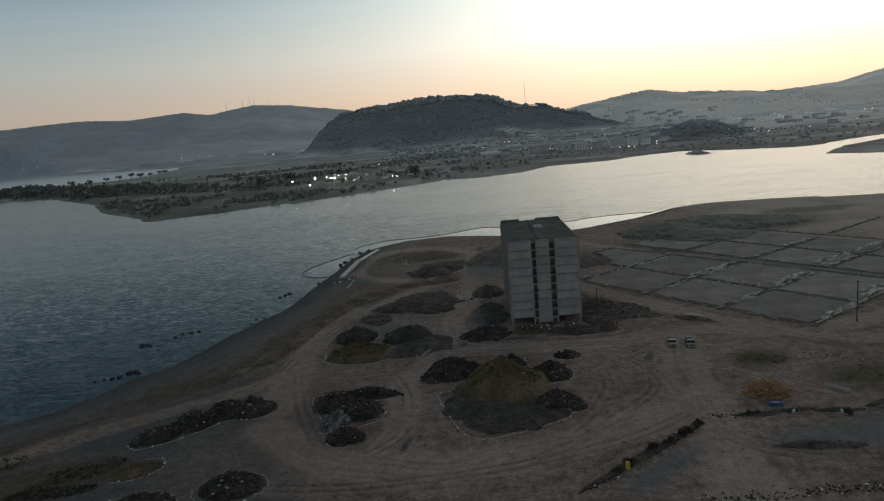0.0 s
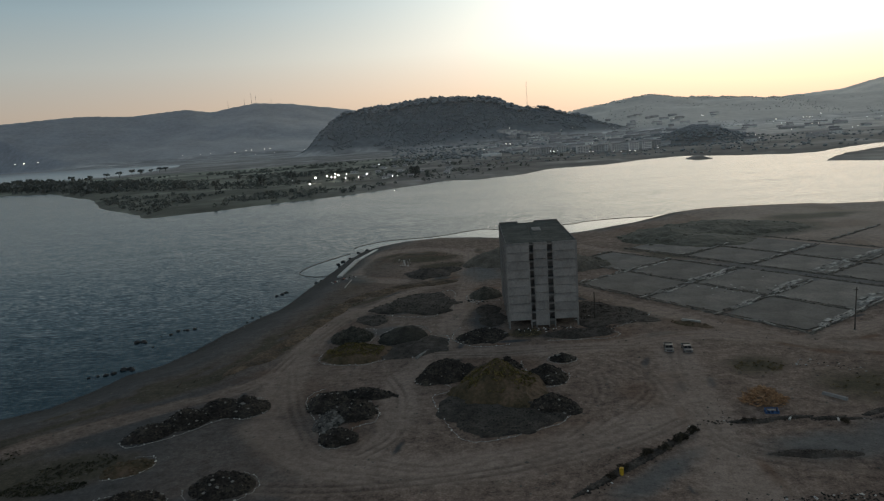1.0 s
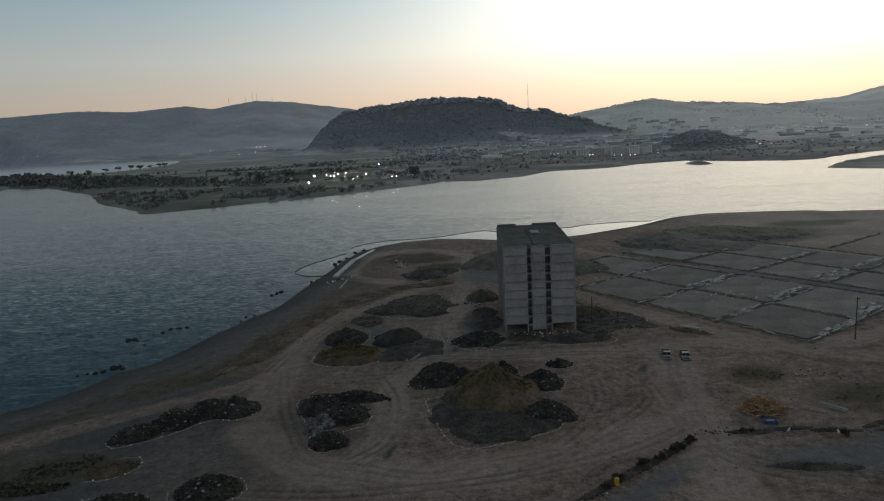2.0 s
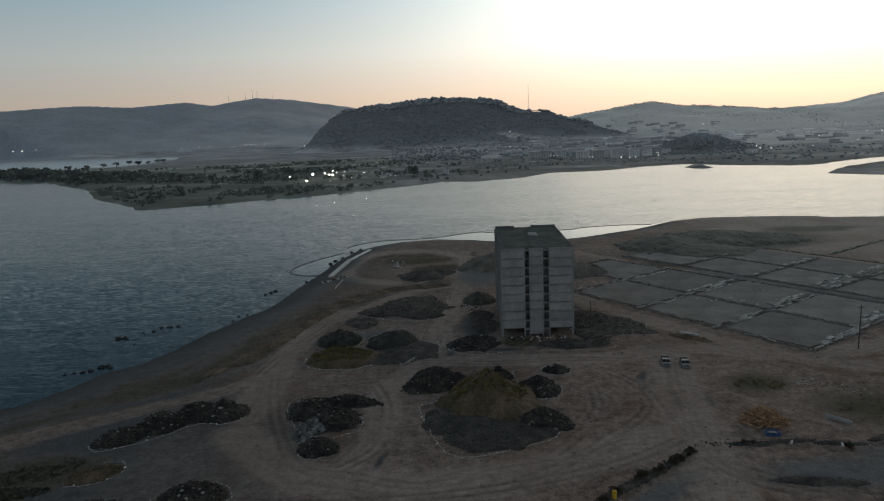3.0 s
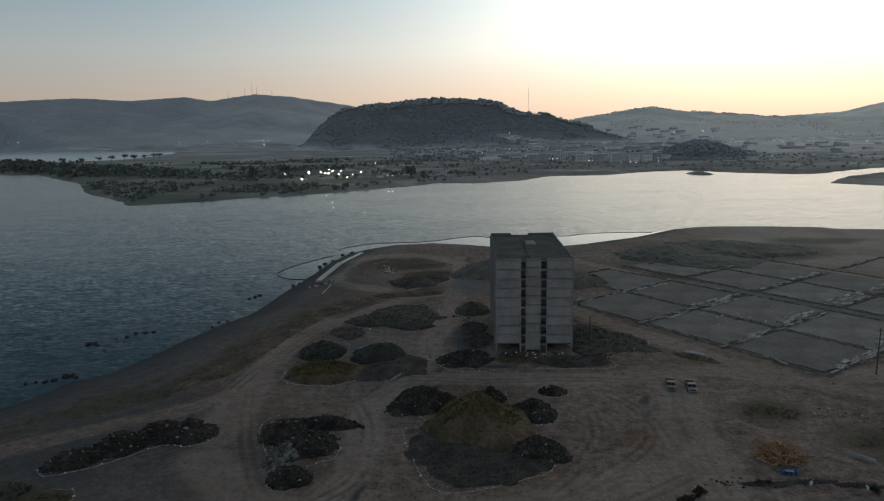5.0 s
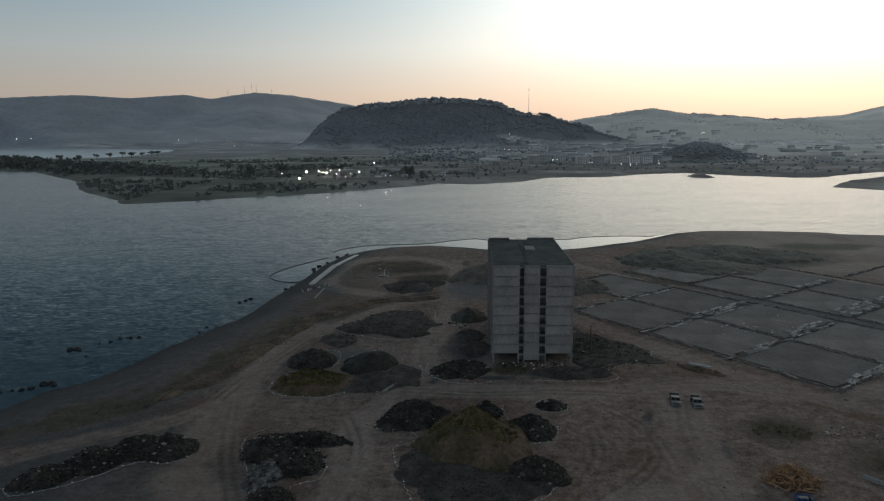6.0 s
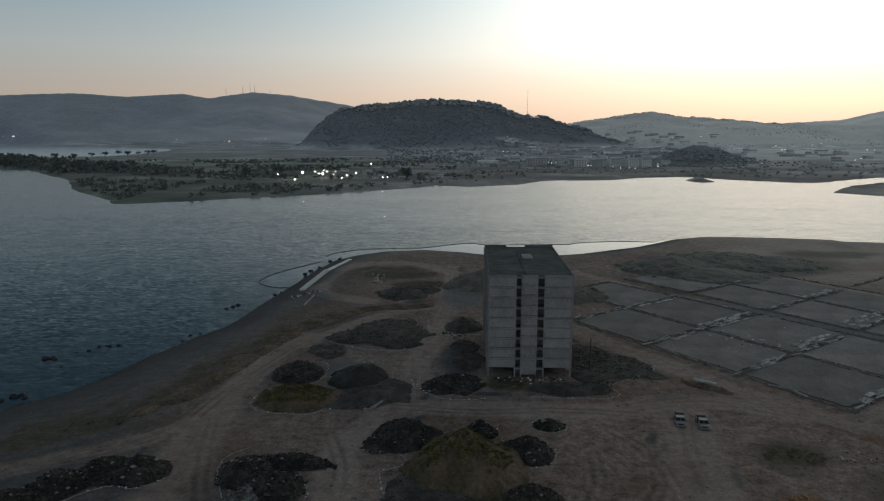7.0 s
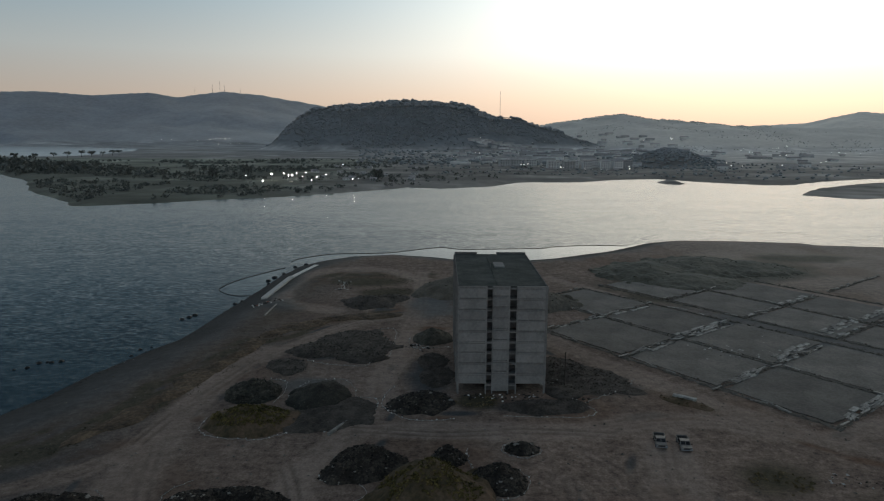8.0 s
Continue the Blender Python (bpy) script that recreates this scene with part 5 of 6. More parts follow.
def mound_weeds(owner, lobe, count, seed, mat, label):
    """Grass tufts that cling to a soil heap."""
    rng = np.random.default_rng(seed)
    x0, y0, rx, ry = lobe
    r, th, s = np.sqrt(rng.uniform(0, 0.9, count)), rng.uniform(0, 6.283, count), rng.uniform(0.12, 0.3, count)
    x, y = x0 + r * rx * np.cos(th), y0 + r * ry * np.sin(th)
    cl = np.stack([x, y, owner.matrix_basis.translation.z + np.maximum(SURFACES[owner.name](x, y), 0) + 0.05, s * 1.4, s * 1.4, s * 0.6], 1)
    cl = cl[fbm(cl[:, 0], cl[:, 1], 0.3, 3, seed) > -0.12]
    cl[:, :3] -= np.array(owner.matrix_basis.translation)
    tagged(link_mesh("grass_cover", leaves_mesh("grass_cover", cl, rng, 12, 0.6), mat, owner), label, kind="stuff")


mound_weeds(TALL_HEAP, (4.2, 142, 9.0, 8.5), 1100, 41, BRUSH, "dry yellow grass tufts on the tall soil heap")
mound_weeds(ROUND_HEAP, (-33, 170.5, 8.2, 6.2), 900, 42, BRUSH, "yellow-green grass tufts on the round soil heap")


def beam(name, a, b, w, h, mat, label, category):
    p, q = Vector((*a, 0)), Vector((*b, 0))
    d = q - p
    ob = part(name, boxm(0, d.length, -w / 2, w / 2, -0.1, h, min(w, h) * 0.12), mat)
    ob.matrix_basis = pose(p.x, p.y, ground_z(p.x, p.y), 0, 0, math.degrees(math.atan2(d.y, d.x)))
    return tagged(ob, label, category)


beam("concrete_beam", (-16.2, 164.0), (-13.0, 170.5), 0.6, 0.5, PALE, "long pale concrete beam lying beside a heap", "beam")
beam("concrete_beam", (69.6, 130.6), (72.6, 127.0), 0.7, 0.6, CONCRETE, "grey concrete beam lying on bare ground", "beam")
beam("concrete_beam", (58.4, 184.6), (62.6, 181.6), 0.9, 0.6, PALE, "pale concrete beam lying at a soil bank", "beam")
beam("white_pipe", (57.8, 119.6), (59.0, 121.0), 0.35, 0.35, STONE, "short white pipe lying in the debris line", "pipe")
beam("white_pipe", (66.2, 118.2), (66.6, 119.8), 0.35, 0.35, STONE, "short white pipe lying in the debris line", "pipe")
beam("board", (-74.6, 152.6), (-75.2, 156.0), 0.3, 0.25, POLEWOOD, "weathered wooden board lying near the shore", "board")
beam("white_pipe", (-50.6, 247.8), (-50.3, 262), 0.35, 0.3, PALE, "long thin pale pipe lying near the shore", "pipe")
beam("sea_wall", (-57.4, 272.5), (-55.6, 308), 2.1, 0.7, STONE, "low pale concrete kerb wall along the shore", "wall")
beam("sea_wall", (-55.5, 309), (-50.0, 334), 1.9, 0.6, STONE, "low pale concrete kerb wall along the shore", "wall")
DUNE_SOIL = material("dry_grass_dune", [(0.045, 0.033, 0.022), (0.1, 0.07, 0.045), (0.185, 0.128, 0.08)], 0.14, bump=0.8, fine=9, dist=0.3)
bank, ridge_line = [], smooth([(-63, 164), (-55.5, 184), (-50.5, 203), (-46, 221), (-38.5, 237), (-27, 245.5), (-14, 249)], 2)
for i, p in enumerate(ridge_line):
    d = ridge_line[min(i + 1, len(ridge_line) - 1)] - ridge_line[max(i - 1, 0)]
    bank.append((p.x + math.sin(i * 1.7), p.y + math.cos(i * 1.7), 7.0, 2.0 + 2.2 * ((i * 0.618) % 1), math.atan2(d.y, d.x) + 0.2 * math.sin(i * 2.3), 0.35 + 0.5 * ((i * 0.382) % 1)))
heap(bank, DUNE_SOIL, "long low dune bank grown over with rusty dry grass", 55, 0.7, 60, (0.05, 0.2), name="dune_bank", power=0.7)
heap([(26.4, 106.6, 17.2, 1.0, 0.67, 0.55)], DARK_SOIL, "low dark dirt berm along a gravel lane", 52, 0.4, 120, (0.06, 0.2), name="soil_bank", power=0.5)
heap([(56, 106.8, 7, 1.4, -0.08, 0.6)], DARK_SOIL, "low dark dirt berm on grey ground", 53, 0.3, 60, (0.06, 0.2), name="soil_bank", power=0.5)
heap([(50.5, 119.8, 4.5, 0.9, -0.05, 0.45), (58, 120.6, 5, 0.8, 0.05, 0.4), (66.5, 119.4, 5, 0.8, -0.1, 0.4), (75, 121.5, 4, 0.9, 0.4, 0.4)], DARK_SOIL, "low dark weedy bank beside the timber heap", 54, 0.4, 160, (0.06, 0.2), name="soil_bank", power=0.5)
heap([(60, 180.5, 6, 2, -0.7, 0.7)], GRASS_SOIL, "low soil bank beside a concrete beam", 51, 0.3, 20, name="soil_bank")


def debris_line(pts, count, seed, label, size=(0.1, 0.4), white=0.12, spread=0.8):
    rng = np.random.default_rng(seed)
    line = smooth(pts, 10)
    t = thing("debris_line", pts[0][0], pts[0][1], 0, 0, label, "debris", "debris lines")
    rows, pale_rows = [], []
    for i in range(count):
        p = line[rng.integers(len(line))]
        x, y, s = p.x + rng.normal() * spread, p.y + rng.normal() * spread, rng.uniform(*size)
        row = [x, y, 0, s]
        (pale_rows if rng.uniform() < white else rows).append(row)
    for nm, rr, mat in (("dark_debris", rows, RUBBLE), ("pale_debris", pale_rows, STONE)):
        if not rr:
            continue
        a = np.array(rr)
        a[:, 2] = land_height(a[:, 0], a[:, 1]) + a[:, 3] * 0.25
        a[:, 0] -= pts[0][0]
        a[:, 1] -= pts[0][1]
        ob = link_mesh(nm, lumps_mesh(nm, a.tolist(), rng, "oct"), mat, t)
        tagged(ob, kind="stuff")


debris_line([(44, 120.5), (50, 120), (58, 120.5), (66, 119), (76, 119.5)], 130, 61, "dark line of debris and weeds with white scraps", (0.08, 0.3), 0.12, 0.6)
debris_line([(33, 93), (42, 92.5), (52, 93.5), (60, 93.5), (72, 95)], 300, 62, "line of dark and white debris along the plot's edge", (0.08, 0.3), 0.14)
debris_line([(16, 97.5), (22, 102), (30, 109), (38, 116.5), (40, 119)], 60, 63, "dark scrub and debris line beside a gravel lane", (0.1, 0.35), 0.08, 0.5)
debris_line([(82, 217), (89, 211), (94, 216), (104, 219)], 60, 64, "scattered pale rubble on a foundation slab", (0.15, 0.5), 0.7, 4)
debris_line([(46.5, 122), (47.5, 126), (48.6, 131)], 16, 71, "short line of dark scraps and stones beside the timber heap", (0.06, 0.18), 0.12, 0.3)
debris_line([(72, 147.5), (78, 147), (82, 143)], 40, 72, "loose scraps and stones on bare ground", (0.1, 0.35), 0.35, 1.4)
debris_line([(30, 200), (33, 190), (36, 182)], 120, 65, "scattered rubble and scraps beside the tower block", (0.15, 0.5), 0.25, 1.6)
debris_line([(13, 184), (20, 183.6), (28, 183.8)], 90, 66, "rubble under the tower block's front", (0.12, 0.4), 0.3, 0.9)
debris_line([(-2, 221), (-1, 218), (2, 217)], 50, 67, "pale scraps beside a gravel heap", (0.15, 0.5), 0.6, 1.0)
debris_line([(-32, 300), (-31, 285)], 40, 68, "scattered pale scraps near the shore", (0.15, 0.5), 0.5, 1.5)
debris_line([(-108, 146), (-98, 165), (-86, 184), (-78, 212), (-71, 240), (-66, 280)], 260, 69, "tide line of dark stones along the shore", (0.1, 0.3), 0.02, 1.0)

# scattered small stones over the bare ground
rng_s = np.random.default_rng(5)
sx, sy = rng_s.uniform(-100, 90, 4500), rng_s.uniform(92, 250, 4500)
sz = land_height(sx, sy)
rows = [(a, b, c + 0.02, r) for a, b, c, r in zip(sx, sy, sz, 0.05 + 0.3 * rng_s.uniform(0, 1, 4500) ** 4) if c > -0.6]
tagged(link_mesh("stone_scatter", lumps_mesh("stone_scatter", rows, rng_s, "oct"), RIDGE_SOIL), "small loose stones scattered over bare ground", "stones", kind="stuff")


def rock(x, y, r, seed):
    rng = np.random.default_rng(500 + seed)
    bm = bmesh.new()
    bmesh.ops.create_icosphere(bm, subdivisions=2, radius=r)
    for v in bm.verts:
        v.co *= 1 + 0.45 * noise.noise(v.co * (1.3 / r) + Vector((seed * 3.1, 0, 0)))
        v.co.z *= 0.6
    ob = part("rock", bm, ROCK)
    ob.matrix_basis = pose(x, y, WATER_Z + 0.08 * r, 0, 0, rng.uniform(0, 360)) @ Matrix.Diagonal((0.78, 0.78, 0.78, 1))
    tagged(ob, "dark wet rock standing in shallow water", "rock", "rocks off the shore")


for i, (x, y, r) in enumerate([(-109, 199, 1.3), (-107, 199.5, 1.2), (-105.8, 198.6, 0.8), (-101, 206, 0.8), (-100, 209.5, 0.9), (-98.3, 210.3, 0.6), (-97, 210, 0.8), (-95, 211, 0.9), (-101, 193.5, 0.5),
                               (-103, 170, 0.9), (-101.3, 171, 1.0), (-99.6, 173.6, 1.3), (-98.2, 174.3, 1.1), (-97, 173, 0.9), (-107, 168.6, 0.6), (-105, 169.6, 0.6), (-103.5, 204.5, 0.5),
                               (-78.4, 251, 1.0), (-77, 253.6, 1.1), (-76, 256, 1.1), (-78.5, 215.5, 0.6), (-78.5, 221, 0.7), (-76.3, 223, 0.5), (-67.4, 271, 1.0), (-66, 275, 0.8), (-65, 308, 1.3),
                               (-64, 314, 1.4), (-63.6, 303, 1.0), (-62, 322, 1.0), (-60, 336, 1.2), (-56.5, 342, 1.2)]):
    rock(x, y, r, i)


def boom(pts, label):
    """A floating boom: a chain of dark floats on a line."""
    line = smooth(pts, 7)
    t = thing("float_boom", pts[0][0], pts[0][1], WATER_Z, 0, label, "boom", "floating booms")
    o = line[0]
    bm = bmesh.new()
    for a, b in zip(line, line[1:]):
        cyl(bm, a - o + Vector((0, 0, 0.12)), b - o + Vector((0, 0, 0.08)), 0.11, n=6)
    part("float_line", bm, BOOM, t)


boom(BOOM_LOOP, "dark floating boom loop moored off the shore")
boom(BOOM_LONG, "long dark floating boom along the shore")
debris_line([(-58, 262), (-54, 266), (-50, 268)], 30, 70, "faded red mesh scraps and pale litter on the shore", (0.15, 0.5), 0.3, 1.2)
for i, (a, b) in enumerate([((-58, 263), (-53, 265)), ((-55, 266), (-50, 270))]):
    beam("safety_mesh", a, b, 0.5, 0.2, RED, "faded red safety mesh lying on the shore", "mesh")


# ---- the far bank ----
# far leaf colours are lightened, some with sheen, to paint in haze
FAR_LEAF = material("distant_hazed_leaf", [(0.215, 0.225, 0.222), (0.24, 0.25, 0.246), (0.265, 0.272, 0.266)], 0.02, island=0.08, bump=0.0, sheen=0.18)
BANK_LEAF = material("hazed_scrub_leaf", [(0.1, 0.105, 0.094), (0.135, 0.14, 0.122), (0.175, 0.178, 0.152)], 0.05, island=0.35)
HAZED_LEAF = material("haze_paled_leaf", [(0.54, 0.51, 0.455), (0.6, 0.57, 0.51)], 0.02, island=0.06, bump=0.0, sheen=0.8)
HEAD = glow_material("lit_lamp_head", (1.0, 0.96, 0.88), 30.0)
DIM = glow_material("lit_street_lamp", (1.0, 0.93, 0.80), 7.0)


def lamp_post(x, y, h, r, mat, label, seed):
    t = thing("lamp_post", x, y, ground_z(x, y), (seed * 37) % 360, label, "lamp", "lamps on the far bank")
    part("mast", cyl(bmesh.new(), (0, 0, -1), (0, 0, h), 0.25, 0.12, 6), STEEL, t)
    bm = bmesh.new()
    bmesh.ops.create_icosphere(bm, subdivisions=1, radius=r * 0.42)
    for v in bm.verts:
        v.co.z = v.co.z * 0.8 + h
    part("lamp_head", bm, mat, t, "lit white lamp head")


for i, (x, y, r) in enumerate([(-200, 848, 2.8), (-170, 826, 2.3), (-175, 829, 1.4), (-188, 863, 1.5), (-179, 730, 1.6), (-174, 870, 1.5), (-165, 880, 1.1), (-132, 841, 1.5), (-90, 766, 1.1), (-85, 770, 0.7),
                               (-148, 1082, 1.3), (-222, 818, 1.0), (-133, 752, 0.8), (-136, 800, 0.9), (-152, 800, 0.9), (-186, 905, 0.9)]):
    lamp_post(x, y, 8, r, HEAD, "tall floodlight mast with lit white head", i)
far_lamps = [(-2128, 3027), (-2068, 3001), (-2062, 3000), (-1973, 2964), (-1340, 3064), (-1265, 3083), (-1225, 3103), (-1115, 3073), (-1099, 3083), (-864, 2461), (-1060, 3134), (-1040, 3143), (-1020, 3150),
             (-1000, 3160), (-980, 3163), (-955, 3168), (-909, 3073), (-910, 2951), (-586, 2357), (-899, 2762),
             (33, 1476), (98, 1782), (107, 1749), (138, 1136), (142, 1127), (150, 1138), (186, 1039), (190, 1035), (214, 997), (221, 980), (232, 973), (237, 964), (281, 1006), (301, 1079),
             (371, 2392), (143, 2333), (326, 2366), (591, 1748), (764, 2532), (514, 1220), (476, 1115), (489, 1105), (963, 2160), (886, 1936), (880, 1903), (1055, 2347),
             (1149, 2351), (1157, 2347), (1165, 2340), (1177, 2346), (846, 1688), (852, 1668), (862, 1689), (574, 1144)]
far_lamps += [(667, 1411), (1235, 2406), (705, 1261), (750, 1323), (1126, 1946), (1145, 1945), (1160, 1936), (1180, 1900), (645, 1050), (874, 2556), (878, 2550)]
for i, (x, y) in enumerate(far_lamps):
    lamp_post(x, y, 8, 0.7 + 0.00055 * y * (0.7 + 0.6 * ((i * 0.618) % 1)), DIM, "distant lit street lamp on the far bank", i)

# sheen on walls and roofs stands in for haze over the town
HOUSE_WALL = material("pale_house_wall", [(0.44, 0.425, 0.4), (0.62, 0.6, 0.56)], 0.05, obrand=0.35, sheen=0.35)
HOUSE_ROOF = material("dull_house_roof", [(0.24, 0.22, 0.205), (0.36, 0.33, 0.305)], 0.1, obrand=0.35, sheen=0.35)
FAR_PANE = material("grey_far_window", [(0.13, 0.132, 0.135), (0.2, 0.2, 0.2)], 0.2, rough=0.4)


def house(w, d, h, label):
    t = thing("house", 0, 0, 0, 0, label, "house", "houses on the far bank")
    part("wall", boxm(-w / 2, w / 2, -d / 2, d / 2, -3, h), HOUSE_WALL, t)
    bm = bmesh.new()
    e, o = h + d * 0.28, 0.5
    pts = [(-w / 2 - o, -d / 2 - o, h - 0.2), (w / 2 + o, -d / 2 - o, h - 0.2), (w / 2 + o, d / 2 + o, h - 0.2), (-w / 2 - o, d / 2 + o, h - 0.2), (-w / 2 - o, 0, e), (w / 2 + o, 0, e)]
    v = [bm.verts.new(p) for p in pts]
    for f in ((0, 1, 5, 4), (2, 3, 4, 5), (0, 4, 3), (1, 2, 5), (3, 2, 1, 0)):
        bm.faces.new([v[i] for i in f])
    part("roof", bm, HOUSE_ROOF, t)
    for k in (-0.25, 0.25):
        part("window", boxm(w * k - 0.8, w * k + 0.8, -d / 2 - 0.06, -d / 2 + 0.02, 1.0, 2.3), FAR_PANE, t)
    return t


def apartment(w, d, floors, label):
    t = thing("apartment_block", 0, 0, 0, 0, label, "building", "apartment blocks on the far bank")
    h = floors * 2.7
    part("wall", boxm(-w / 2, w / 2, -d / 2, d / 2, -3, h), HOUSE_WALL, t)
    part("roof", boxm(-w / 2 - 0.4, w / 2 + 0.4, -d / 2 - 0.4, d / 2 + 0.4, h, h + 0.9), HOUSE_ROOF, t)
    for f in range(floors):
        for k in range(4):
            x = (k - 1.5) * w / 4.4
            part("window", boxm(x - 1.1, x + 1.1, -d / 2 - 0.08, -d / 2 + 0.02, f * 2.7 + 0.9, f * 2.7 + 2.2), FAR_PANE, t)
    return t


rng_t = np.random.default_rng(12)
kinds = [house(13, 9, 3.2, "small pale house with a dull pitched roof"), house(18, 10, 5.6, "two-storey pale house with a dull pitched roof"), house(34, 11, 5.2, "long pale terrace house on the far bank"),
         apartment(20, 12, 4, "four-storey pale apartment block with dark windows"), apartment(16, 14, 5, "five-storey grey apartment block with dark windows")]
kinds.append(house(8, 5, 2.2, "small low pale hut near the floodlights"))
plots = []
for i in range(95):
    a, dd = radians(rng_t.uniform(1.5, 15.5)), rng_t.uniform(1320, 2300)
    plots.append((math.sin(a) * dd, math.cos(a) * dd, int(rng_t.choice([0, 1, 1, 2, 2])), rng_t.uniform(-25, 25)))
for i in range(34):
    plots.append((110 + i * 8.2 + rng_t.uniform(-4, 4), 2285 + rng_t.uniform(-25, 40), 2 if i % 3 else 1, rng_t.uniform(-8, 8)))
for i in range(40):
    a, dd = radians(rng_t.uniform(14, 31)), rng_t.uniform(1250, 2200)
    plots.append((math.sin(a) * dd, math.cos(a) * dd, int(rng_t.choice([0, 1, 2])), rng_t.uniform(-25, 25)))
for i in range(22):
    plots.append((rng_t.uniform(-190, -30), rng_t.uniform(850, 1200), 5, rng_t.uniform(-25, 25)))
for x, y in ((196, 1165), (222, 1160), (250, 1150), (278, 1140), (236, 1195), (268, 1185), (300, 1150), (322, 1165), (120, 1230), (142, 1236), (168, 1240)):
    plots.append((x, y, 3 if x < 240 else 4, rng_t.uniform(-10, 10)))
for i in range(60):
    a, dd = radians(rng_t.uniform(7, 20)), rng_t.uniform(2150, 2850)
    px, py = math.sin(a) * dd, math.cos(a) * dd
    if mid_hill(np.array([px]), np.array([py]))[0] < 22:
        plots.append((px, py, int(rng_t.choice([1, 2, 2])), rng_t.uniform(-25, 25)))
first = set()
for x, y, kd, rz in plots:
    z = ground_z(x, y)
    m = pose(x, y, z, 0, 0, rz)
    if kd in first:
        copy_thing(kinds[kd], m)
    else:
        kinds[kd].matrix_basis = m
        first.add(kd)

beam("long_shed", (20, 1290), (62, 1285), 14, 5, HOUSE_WALL, "long pale shed roof on the far bank", "shed")


def far_tree(name, h, spread, seed, flat, label):
    rng = np.random.default_rng(seed)
    t = thing(name, 0, 0, 0, 0, label, "tree", "trees on the far bank")
    bm = cyl(bmesh.new(), (0, 0, -0.8), (0, 0, h * 0.6), 0.4, 0.22, 7)
    for i in range(5):
        a = rng.uniform(0, 6.28)
        cyl(bm, (0, 0, h * rng.uniform(0.35, 0.55)), (math.cos(a) * spread * 0.6, math.sin(a) * spread * 0.6, h * rng.uniform(0.65, 0.85)), 0.16, 0.06, 5)
    part("trunk", bm, BARK, t)
    cl = []
    for i in range(16):
        a, r = rng.uniform(0, 6.28), spread * math.sqrt(rng.uniform())
        cl.append((math.cos(a) * r, math.sin(a) * r, h * (0.8 if flat else rng.uniform(0.3, 0.9)) + rng.normal() * h * 0.09, spread * rng.uniform(0.25, 0.45), spread * rng.uniform(0.25, 0.45), h * (0.13 if flat else 0.16)))
    link_mesh("crown", leaves_mesh("crown", cl, rng, 26, 0.4), BANK_LEAF, t)
    return t


trees = [far_tree("pine_tree", 13, 6.5, 1, True, "dark flat-topped pine tree on the far shore"), far_tree("pine_tree", 10, 5.0, 2, True, "dark flat-topped pine tree on the far shore"),
         far_tree("broadleaf_tree", 11, 5.5, 3, False, "dark round broadleaf tree on the far bank"), far_tree("broadleaf_tree", 15, 5.0, 4, False, "tall dark broadleaf tree on the far bank")]
spots = [(-1020, 1450, 0), (-1000, 1432, 2), (-985, 1440, 2), (-968, 1425, 0), (-950, 1410, 2), (-930, 1400, 2), (-910, 1385, 2), (-893, 1370, 0), (-878, 1360, 2), (-860, 1395, 0), (-845, 1440, 1),
         (-832, 1350, 2), (-824, 1470, 1), (-812, 1380, 2), (-806, 1490, 1), (-802, 1540, 0), (-798, 1575, 1), (-790, 1560, 0), (-785, 1600, 1), (-782, 1640, 1), (-778, 1665, 0), (-790, 1690, 0),
         (-288, 894, 3), (-284, 898, 3), (-290, 902, 2), (-262, 950, 3), (-258, 955, 2), (-75, 868, 2), (-72, 872, 2), (-330, 980, 2), (-360, 1010, 3), (-410, 930, 2), (-420, 925, 3), (-345, 880, 2)]
for i in range(46):
    a = rng_t.uniform()
    spots.append((-560 - 480 * a + rng_t.normal() * 14, 1020 + 330 * a + rng_t.normal() * 30, 2))
used_t = set()
for x, y, kd in spots:
    z = ground_z(x, y)
    if z < -1.2:
        continue
    m = pose(x, y, z, 0, 0, rng_t.uniform(0, 360)) @ Matrix.Diagonal((*[rng_t.uniform(0.85, 1.25)] * 3, 1))
    if kd in used_t:
        copy_thing(trees[kd], m)
    else:
        trees[kd].matrix_basis = m
        used_t.add(kd)


def far_scrub(name, x, y, size, seed, label, per=16, mat=FAR_LEAF, flat=0.75):
    rng = np.random.default_rng(seed)
    z = land_height(x, y)
    ok = z > -1.0
    x, y, z = x[ok], y[ok], z[ok]
    s = rng.uniform(size[0], size[1], len(x))
    cl = np.stack([x, y, z + s * 0.45, s, s, s * rng.uniform(0.6, 1.1, len(x))], 1)
    if mat is not BANK_LEAF:
        me = lumps_mesh(name, [(a, b, c, d) for a, b, c, d in cl[:, :4]], rng, "ico", 0.3, flat)
    else:
        me = leaves_mesh(name, cl, rng, per, 0.5)
    tagged(link_mesh(name, me, mat, smooth_faces=mat is not BANK_LEAF), label, "woods", kind="stuff")


n = 9500
a, r = rng_t.uniform(-0.62, 0.16, n), rng_t.uniform(590, 1500, n)
x, y = np.sin(a) * r, np.cos(a) * r
keep = (fbm(x, y, 0.011, 3, 61) + 0.3 * fbm(x, y, 0.05, 2, 62) > 0.02) | ((x < -300) & (x > -470) & (y < 860 + (x + 240)))
keep = keep & (rng_t.uniform(0, 1, n) < np.clip((0.06 - a) / 0.3, 0.12, 1))
far_scrub("scrub", x[keep], y[keep], (0.8, 3.2), 71, "dark scrub and bushes scattered over the far bank", mat=BANK_LEAF)
n = 700
u = rng_t.uniform(0, 1, n)
x, y = -540 - 520 * u + rng_t.normal(0, 22, n), 1010 + 400 * u + rng_t.normal(0, 45, n)
far_scrub("scrub", x, y, (3.0, 8.0), 76, "dark belt of shore woodland on the far spit", mat=BANK_LEAF)
n = 1000
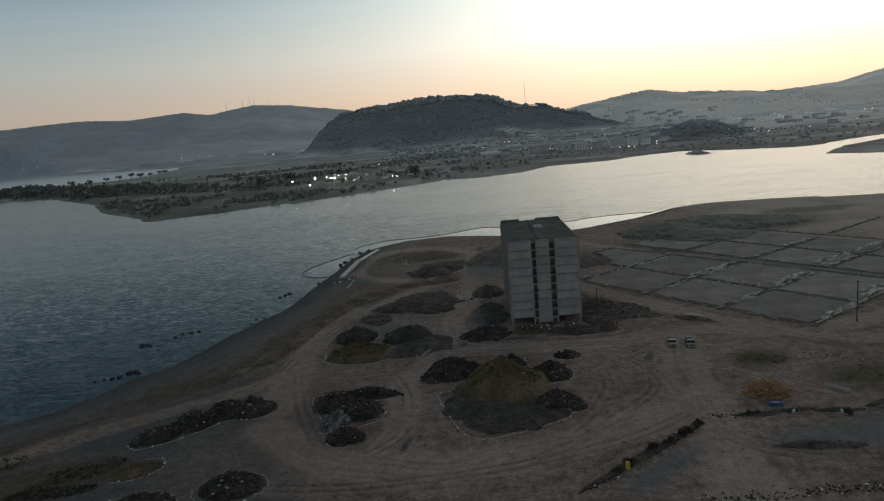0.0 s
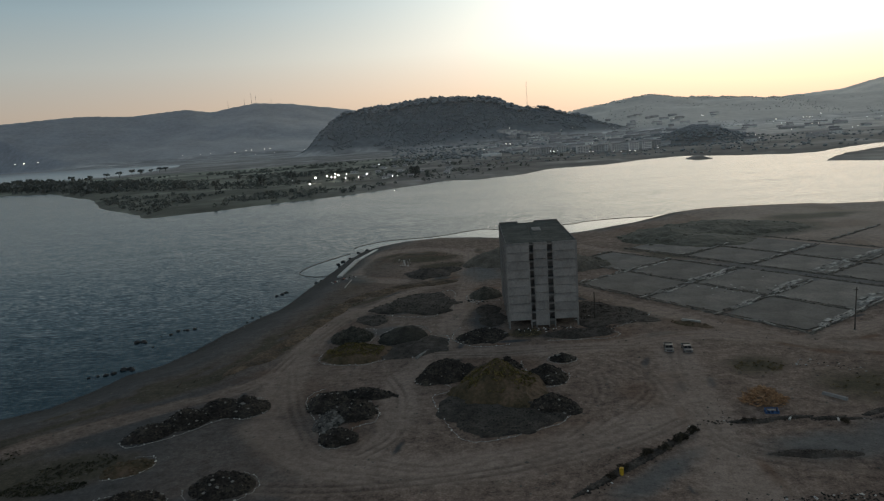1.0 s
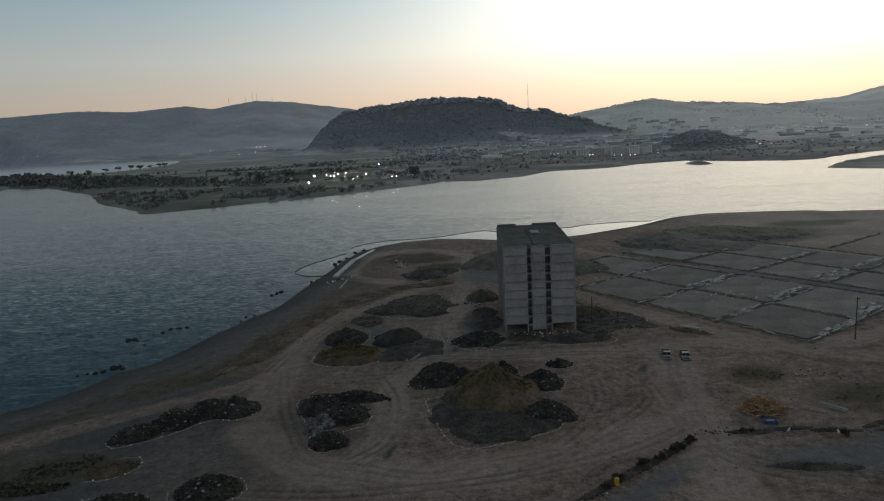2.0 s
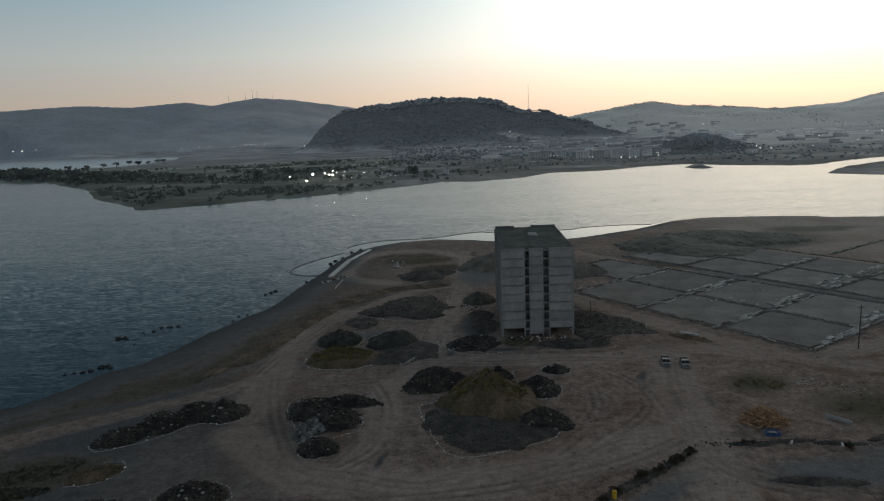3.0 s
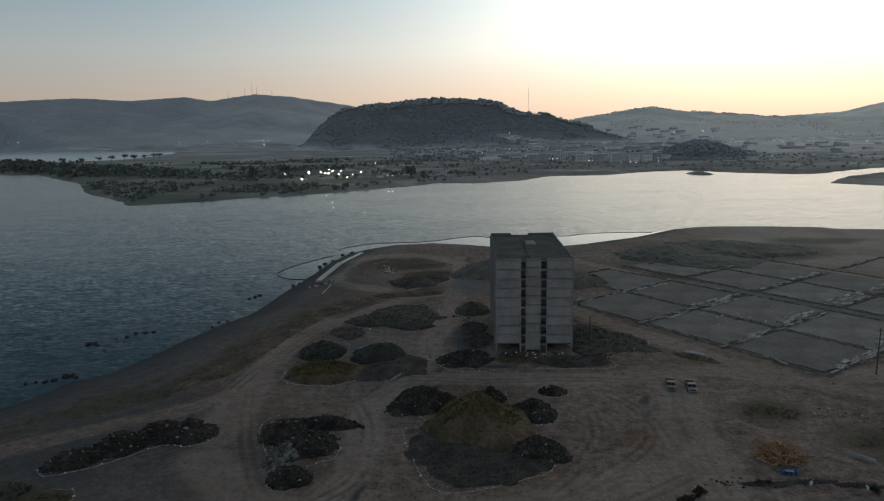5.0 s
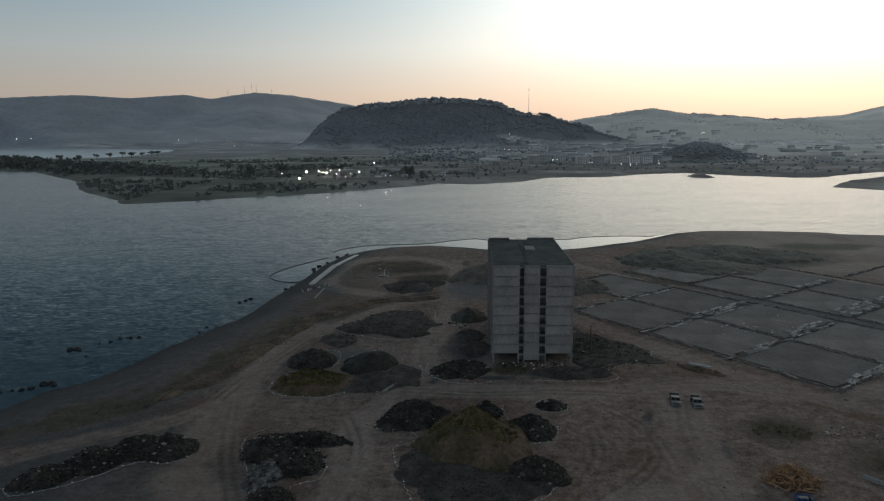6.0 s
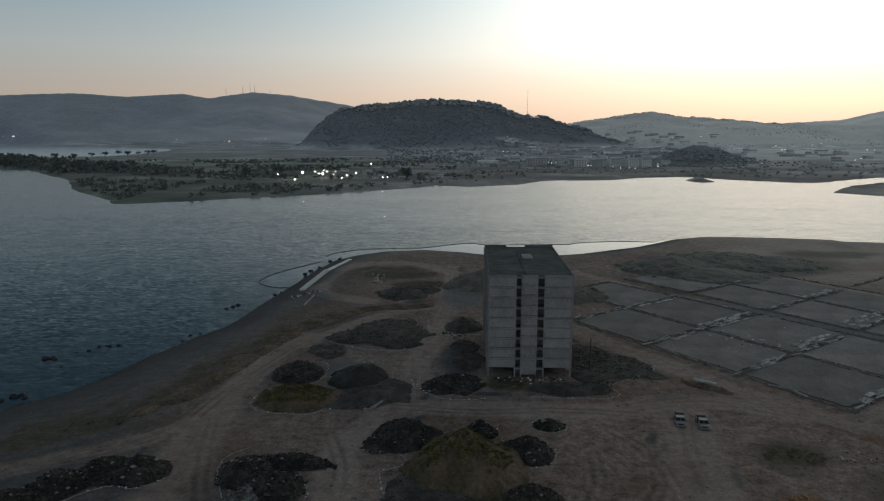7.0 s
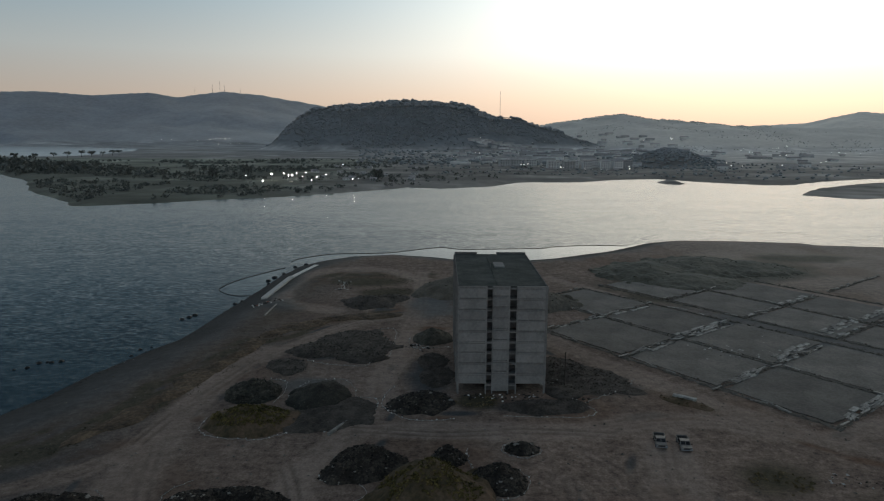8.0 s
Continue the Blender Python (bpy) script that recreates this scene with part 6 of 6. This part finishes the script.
a, r = rng_t.uniform(-0.12, 0.3, n), rng_t.uniform(1250, 2350, n)
x, y = np.sin(a) * r, np.cos(a) * r
keep = fbm(x, y, 0.008, 3, 63) > -0.05
far_scrub("town_trees", x[keep], y[keep], (2.0, 5.5), 79, "trees standing among the houses of the town, paled with painted haze")
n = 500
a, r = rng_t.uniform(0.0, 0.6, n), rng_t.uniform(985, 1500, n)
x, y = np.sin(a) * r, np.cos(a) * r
far_scrub("scrub", x, y, (1.2, 3.2), 72, "low scrub on the far bank, paled with painted haze")
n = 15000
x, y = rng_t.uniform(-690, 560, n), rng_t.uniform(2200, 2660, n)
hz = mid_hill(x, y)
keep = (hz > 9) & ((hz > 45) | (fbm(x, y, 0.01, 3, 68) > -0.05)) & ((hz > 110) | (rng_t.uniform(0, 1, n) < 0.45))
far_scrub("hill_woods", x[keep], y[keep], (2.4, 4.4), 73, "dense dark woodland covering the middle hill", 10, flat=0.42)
n = 1700
x, y = rng_t.uniform(-640, 470, n), rng_t.uniform(2530, 2640, n)
crest = np.interp(x, [p[0] for p in MID_HILL], [p[2] for p in MID_HILL])
keep = (mid_hill(x, y) > 0.86 * crest) & (fbm(x, y, 0.02, 3, 69) > -0.15)
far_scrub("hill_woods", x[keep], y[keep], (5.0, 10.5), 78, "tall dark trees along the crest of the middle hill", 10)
n = 500
k = rng_t.integers(0, len(RIGHT_HILL) - 4, n)
f = rng_t.uniform(0, 1, n)
R = np.array(RIGHT_HILL, float)
x, y = R[k, 0] + (R[k + 1, 0] - R[k, 0]) * f + rng_t.normal(0, 30, n), R[k, 1] + (R[k + 1, 1] - R[k, 1]) * f + rng_t.normal(0, 40, n)
far_scrub("hill_woods", x, y, (2, 5), 74, "scattered trees along the low hill, paled with painted haze", 10, HAZED_LEAF)
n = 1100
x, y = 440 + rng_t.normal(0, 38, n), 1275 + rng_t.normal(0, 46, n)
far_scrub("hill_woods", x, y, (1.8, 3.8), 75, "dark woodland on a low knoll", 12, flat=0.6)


def radio_mast(x, y, z, h, label):
    t = thing("radio_mast", x, y, z, 0, label, "mast", "radio masts on the hills")
    bm = bmesh.new()
    for k in range(3):
        c, s = math.cos(k * 2.09), math.sin(k * 2.09)
        cyl(bm, (c * 1.3, s * 1.3, -3), (c * 0.5, s * 0.5, h), 0.3, 0.2, 5)
    part("lattice", bm, STEEL, t)
    for f in (0.3, 0.6, 0.9):
        part("platform", cyl(bmesh.new(), (0, 0, h * f), (0, 0, h * f + 0.6), 1.4, 1.4, 8), STEEL, t)


radio_mast(232, 2606, ground_z(232, 2606), 98, "tall thin lattice radio mast on the wooded hill")
for x, y, h in ((-1330, 3998, 45), (-1290, 4010, 60), (-1266, 4019, 40), (-1180, 4040, 30), (-1420, 3965, 40)):
    radio_mast(x, y, ground_z(x, y), h, "thin radio mast on the far ridge")

n = 1800
x, y = rng_t.uniform(480, 1600, n), rng_t.uniform(2250, 3300, n)
keep = fbm(x, y, 0.006, 3, 66) > 0.05
far_scrub("hill_woods", x[keep], y[keep], (1.5, 3.6), 77, "scattered trees on the low hillside, paled with painted haze", mat=HAZED_LEAF)
